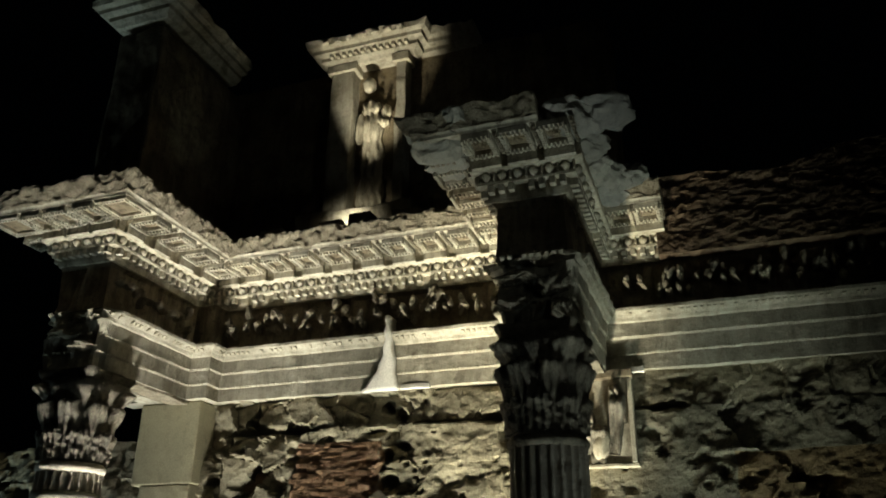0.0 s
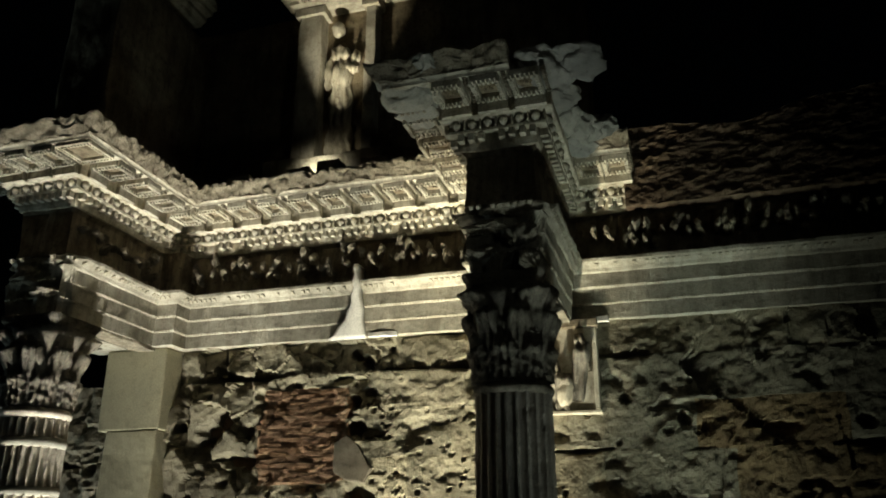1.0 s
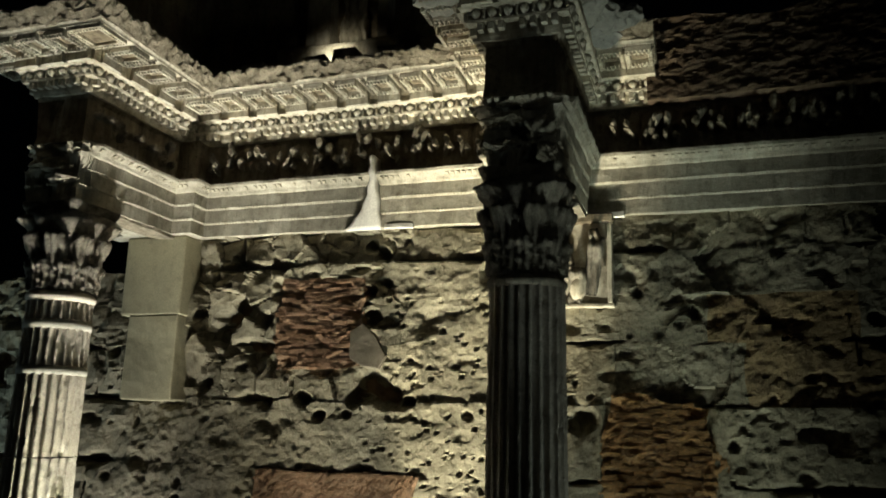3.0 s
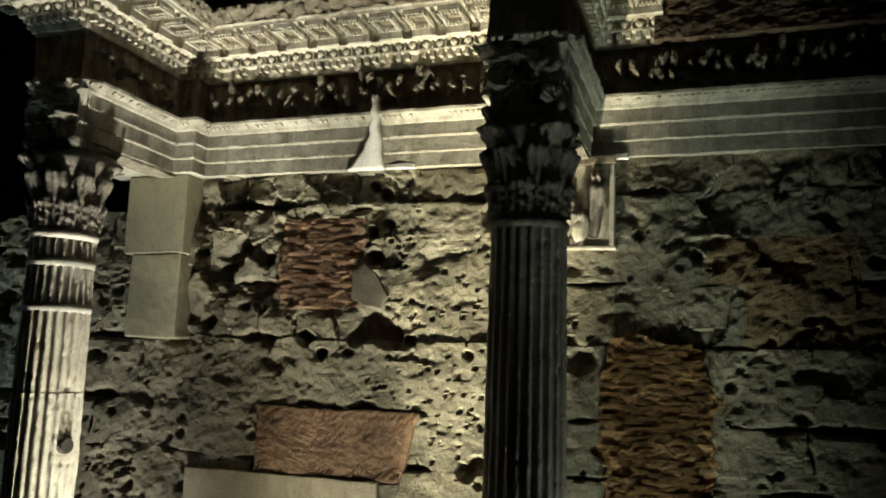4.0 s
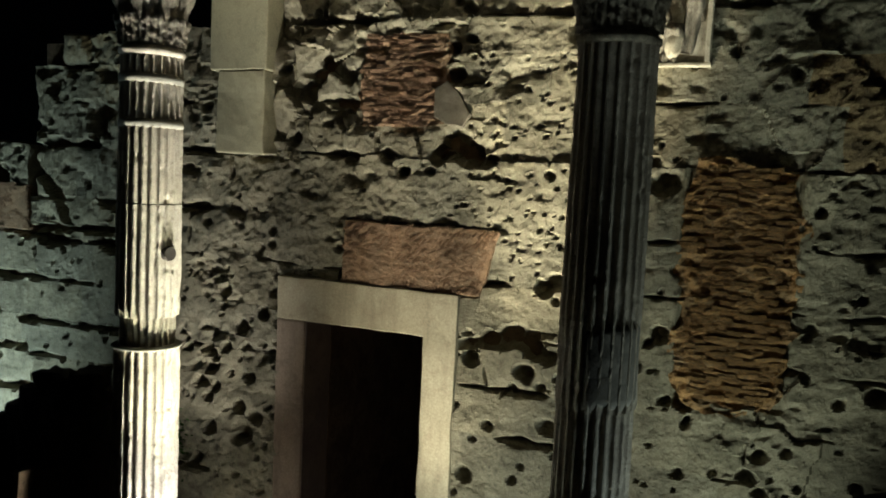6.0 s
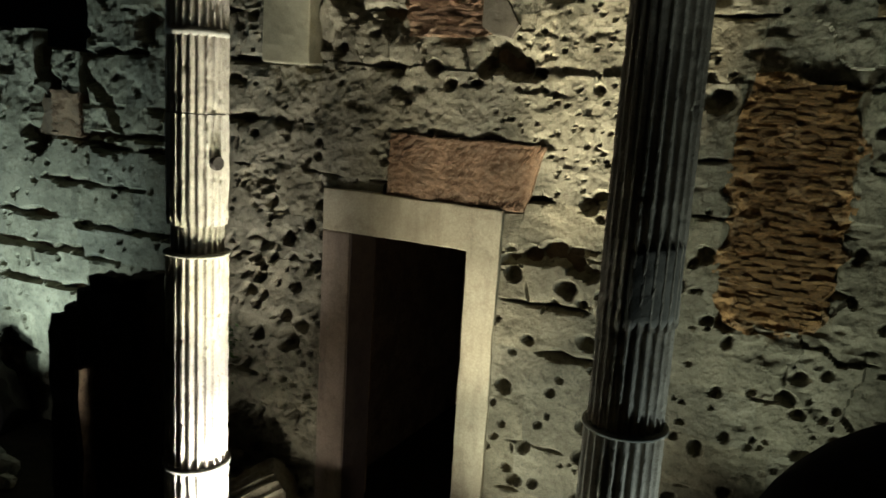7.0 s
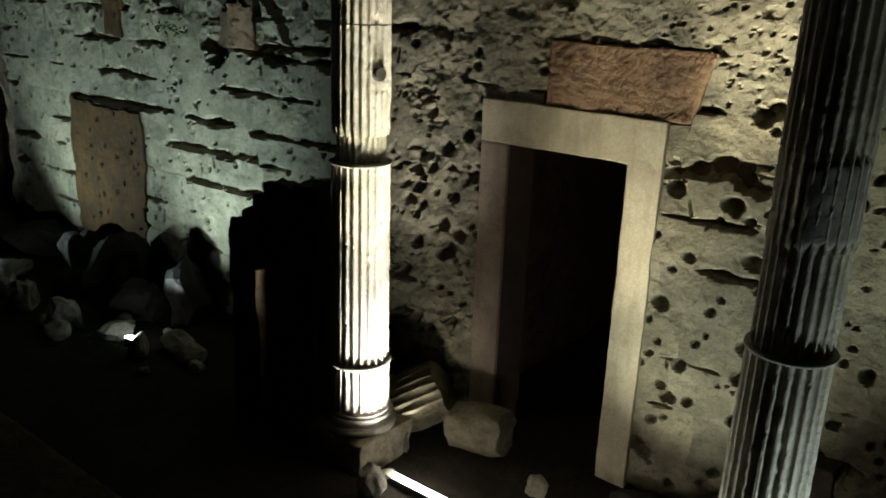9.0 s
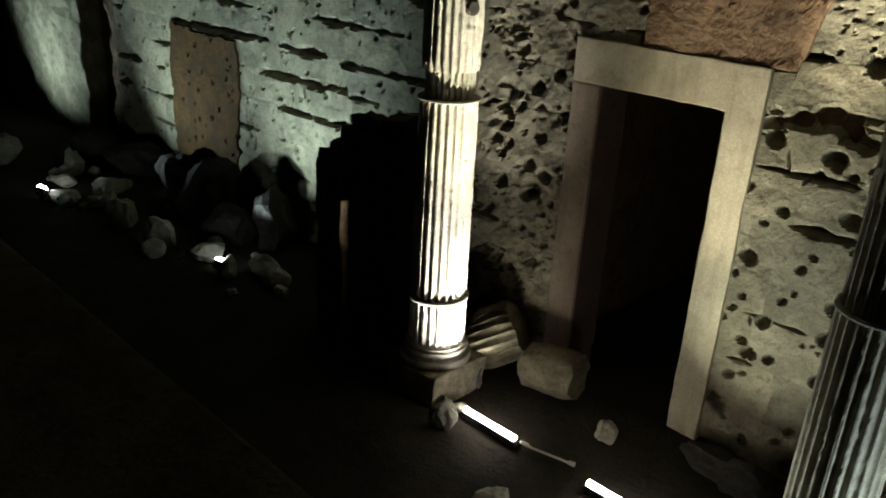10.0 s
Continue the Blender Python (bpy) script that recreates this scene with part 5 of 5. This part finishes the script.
for x, y, s, seed, pale in ((-14.86, 7.06, (0.34, 0.24, 0.42), 1, 1), (-13.6, 7.46, (0.42, 0.3, 0.2), 2, 1), (-12.6, 7.3, (0.18, 0.16, 0.3), 3, 1), (-12.3, 7.9, (0.4, 0.3, 0.24), 4, 1),
                            (-14.3, 8.28, (0.75, 0.6, 0.6), 5, 0), (-20.6, 7.6, (0.3, 0.3, 0.4), 6, 1), (-18.4, 7.6, (0.55, 0.35, 0.3), 7, 1), (-17.3, 7.1, (0.24, 0.2, 0.34), 8, 1),
                            (-18.6, 6.6, (0.6, 0.3, 0.22), 9, 1), (-16.4, 7.0, (0.4, 0.3, 0.4), 10, 1), (-15.6, 8.7, (0.9, 0.6, 0.95), 11, 0), (-13.3, 8.9, (0.8, 0.5, 0.85), 12, 0),
                            (-17.4, 8.9, (0.9, 0.6, 0.7), 13, 0), (-19.6, 8.9, (1.1, 0.6, 0.6), 14, 0), (-21.4, 8.3, (0.9, 0.8, 0.6), 15, 0), (-22.6, 6.6, (0.5, 0.4, 0.5), 16, 1), (-16.6, 8.2, (0.5, 0.4, 0.35), 17, 0),
                            (-11.3, 7.6, (0.16, 0.14, 0.14), 18, 1), (-6.42, 6.95, (0.2, 0.16, 0.34), 19, 1), (-6.55, 7.42, (0.14, 0.12, 0.08), 24, 1), (-4.9, 6.3, (0.3, 0.2, 0.12), 20, 1), (-4.75, 8.5, (0.3, 0.18, 0.1), 21, 1), (-3.4, 9.0, (0.45, 0.3, 0.2), 22, 0), (-2.9, 8.9, (0.4, 0.3, 0.25), 23, 0)):
    # the dark boulders get the shade colour, to stand as silhouettes
    rock(x, y, s, seed, PALE if pale else DARK, PALE_ROCK if pale else SHADE_DARK, 0.25, seed * 0.7)
sr = random.Random(77)
for i in range(17):
    s = sr.uniform(0.08, 0.26)
    rock(sr.uniform(-21, -11.5), sr.uniform(6.6, 8.2), (s * sr.uniform(0.9, 1.6), s, s * sr.uniform(0.7, 1.2)), 100 + i, "small pale broken stone lying on dark earth", PALE_ROCK, 0.25, sr.uniform(0, 3), 2)


def fallen_drum(name, at, axis_turn, tilt, r, length, flutes, mat, seed, label):
    """A length of column lying on its side, broken at both ends."""
    nu, nv = 132, 14
    verts = []
    for i in range(nu):
        a = i * math.tau / nu
        for j in range(nv):
            v = j / (nv - 1)
            rr = r * (0.93 + 0.07 * math.sin(v * math.pi)) - (0.06 * abs(math.sin(a * flutes / 2)) if flutes else 0)
            rr += 0.05 * noise.noise(Vector((math.cos(a) * 2, math.sin(a) * 2, v * 3 + seed)))
            verts.append((rr * math.cos(a), rr * math.sin(a), (v - 0.5) * length + (0.08 * noise.noise(Vector((math.cos(a) * 1.5 + seed, math.sin(a) * 1.5, v))) if j in (0, nv - 1) else 0)))
    faces = grid_faces(nu, nv, True) + [tuple(i * nv for i in range(nu))[::-1], tuple(i * nv + nv - 1 for i in range(nu))]
    ob = new(name, mesh_of(name, verts, faces, mat))
    ob.matrix_basis = Matrix.Translation(at) @ Matrix.Rotation(axis_turn, 4, "Z") @ Matrix.Rotation(tilt, 4, "Y")
    return tagged(ob, label, "column drum", "fallen column drums")


fallen_drum("column_drum", (-7.1, 8.85, 0.5), 0.6, radians(62), 0.5, 0.75, 22, DRUM_STONE, 3, "broken fluted column drum leaning by the doorway")
fallen_drum("column_drum", (-5.98, 8.86, 0.36), 0.2, radians(84), 0.37, 0.85, 0, DRUM_STONE, 5, "smooth rounded stone drum lying by the doorway")

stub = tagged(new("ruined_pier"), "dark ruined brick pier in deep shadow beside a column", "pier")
# light falls from behind; the near-black colour carries the shaded face
part("pier_body", worn_box("pier_body", -9.22, -7.92, 7.3, 7.72, -0.05, 3.7, SHADE_DARK, 0.05, 0.1, 31), SHADE_DARK, stub)
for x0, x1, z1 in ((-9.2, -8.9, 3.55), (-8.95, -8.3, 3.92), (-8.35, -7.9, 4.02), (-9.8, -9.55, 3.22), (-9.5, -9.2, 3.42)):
    part("pier_brick", worn_box("pier_brick", x0, x1, 7.34, 7.7, z1 - 0.4, z1, SHADE_DARK, 0.06, 0.06, x0), SHADE_DARK, stub)
part("pier_shoulder", worn_box("pier_shoulder", -9.84, -9.22, 7.32, 7.72, -0.05, 3.05, SHADE_DARK, 0.05, 0.1, 32), SHADE_DARK, stub)
part("corner_stone", worn_box("corner_stone", -8.99, -8.88, 7.08, 7.36, -0.05, 2.65, RUBBLE, 0.03, 0.08, 33), RUBBLE, stub, "pale upright corner stone")

part("far_wall", worn_box("far_wall", -30.0, -23.6, WALL_Y - 0.1, WALL_Y + 1.0, -0.05, 6.5, PEPERINO, 0.1, 0.25, 36), PEPERINO, wall)
part("wall_end", worn_box("wall_end", -23.6, -21.55, WALL_Y + 0.5, WALL_Y + 1.0, -0.05, 6.5, RUBBLE, 0.1, 0.25, 37), RUBBLE, wall)

# ---- a little greenery ----
LEAF_GREEN = stone("leaf_green", (0.06, 0.12, 0.03), (0.04, 0.08, 0.02), (0.03, 0.06, 0.02), 5, 0.6, 0.1)


def weed(at, spread, n, seed, label):
    """A clump of small pointed leaves on thin stalks."""
    r = random.Random(seed)
    verts, faces = [], []
    for _ in range(n):
        c = Vector(at) + Vector((r.gauss(0, spread[0]), r.gauss(0, spread[1]), r.gauss(0, spread[2])))
        turn = Euler((r.uniform(-0.9, 0.9), r.uniform(-0.9, 0.9), r.uniform(0, 6.3))).to_matrix()
        s = r.uniform(0.03, 0.06)
        b = len(verts)
        for q in ((0, -1, 0), (0.45, 0, 0.12), (0, 1.1, 0), (-0.45, 0, 0.12), (0, 0.1, -0.05)):
            verts.append(c + turn @ (Vector(q) * s))
        faces += [(b, b + 1, b + 4), (b + 1, b + 2, b + 4), (b + 2, b + 3, b + 4), (b + 3, b, b + 4)]
    plant = tagged(new("weed"), label, "plant", "weeds")
    part("leaves", mesh_of("leaves", verts, faces, LEAF_GREEN), LEAF_GREEN, plant)


weed((-8.4, 9.36, 2.5), (0.12, 0.04, 0.25), 150, 1, "small green weed growing from the wall joints")
weed((-14.1, 9.33, 5.75), (0.25, 0.04, 0.12), 120, 2, "small green weed growing from the wall joints")
weed((-13.9, 7.2, 0.1), (0.4, 0.2, 0.06), 120, 3, "low green weeds among fallen stones")
weed((-17.9, 6.5, 0.1), (0.5, 0.2, 0.06), 120, 4, "low green weeds among fallen stones")

# ---- the street's edge, from which the ruin is seen ----
terrace = tagged(new("pavement"), "stone pavement of the street above the excavation", "pavement", kind="structure")
part("paving", worn_box("paving", -7, 9, -8, 1.1, 4.85, 5.1, PEPERINO, 0.01, 0.4, 41), PEPERINO, terrace)
part("retaining_wall", worn_box("retaining_wall", -7, 9, -8, 0.75, -0.05, 4.85, PEPERINO, 0.04, 0.4, 42), PEPERINO, terrace)

rail = tagged(new("railing_post"), "black iron railing post with a round ball top", "railing post")
BX, BY, BZ, BR = 0.165, 0.753, 6.186, 0.222
IRON = stone("black_iron", (0.006, 0.006, 0.006), (0.005, 0.005, 0.005), (0.004, 0.004, 0.004), 3, 1.0, 0.1)
part("ball", lathe("ball", BX, BY, [(0.001, BZ - BR)] + [(BR * math.sin(a * math.pi / 24), BZ - BR * math.cos(a * math.pi / 24)) for a in range(1, 24)] + [(0.001, BZ + BR)], IRON, 48), IRON, rail)
part("post", lathe("post", BX, BY, [(0.09, 5.09), (0.09, 5.15), (0.05, 5.2), (0.045, BZ - BR - 0.06), (0.08, BZ - BR - 0.02), (0.05, BZ - BR + 0.02)], IRON, 24), IRON, rail)
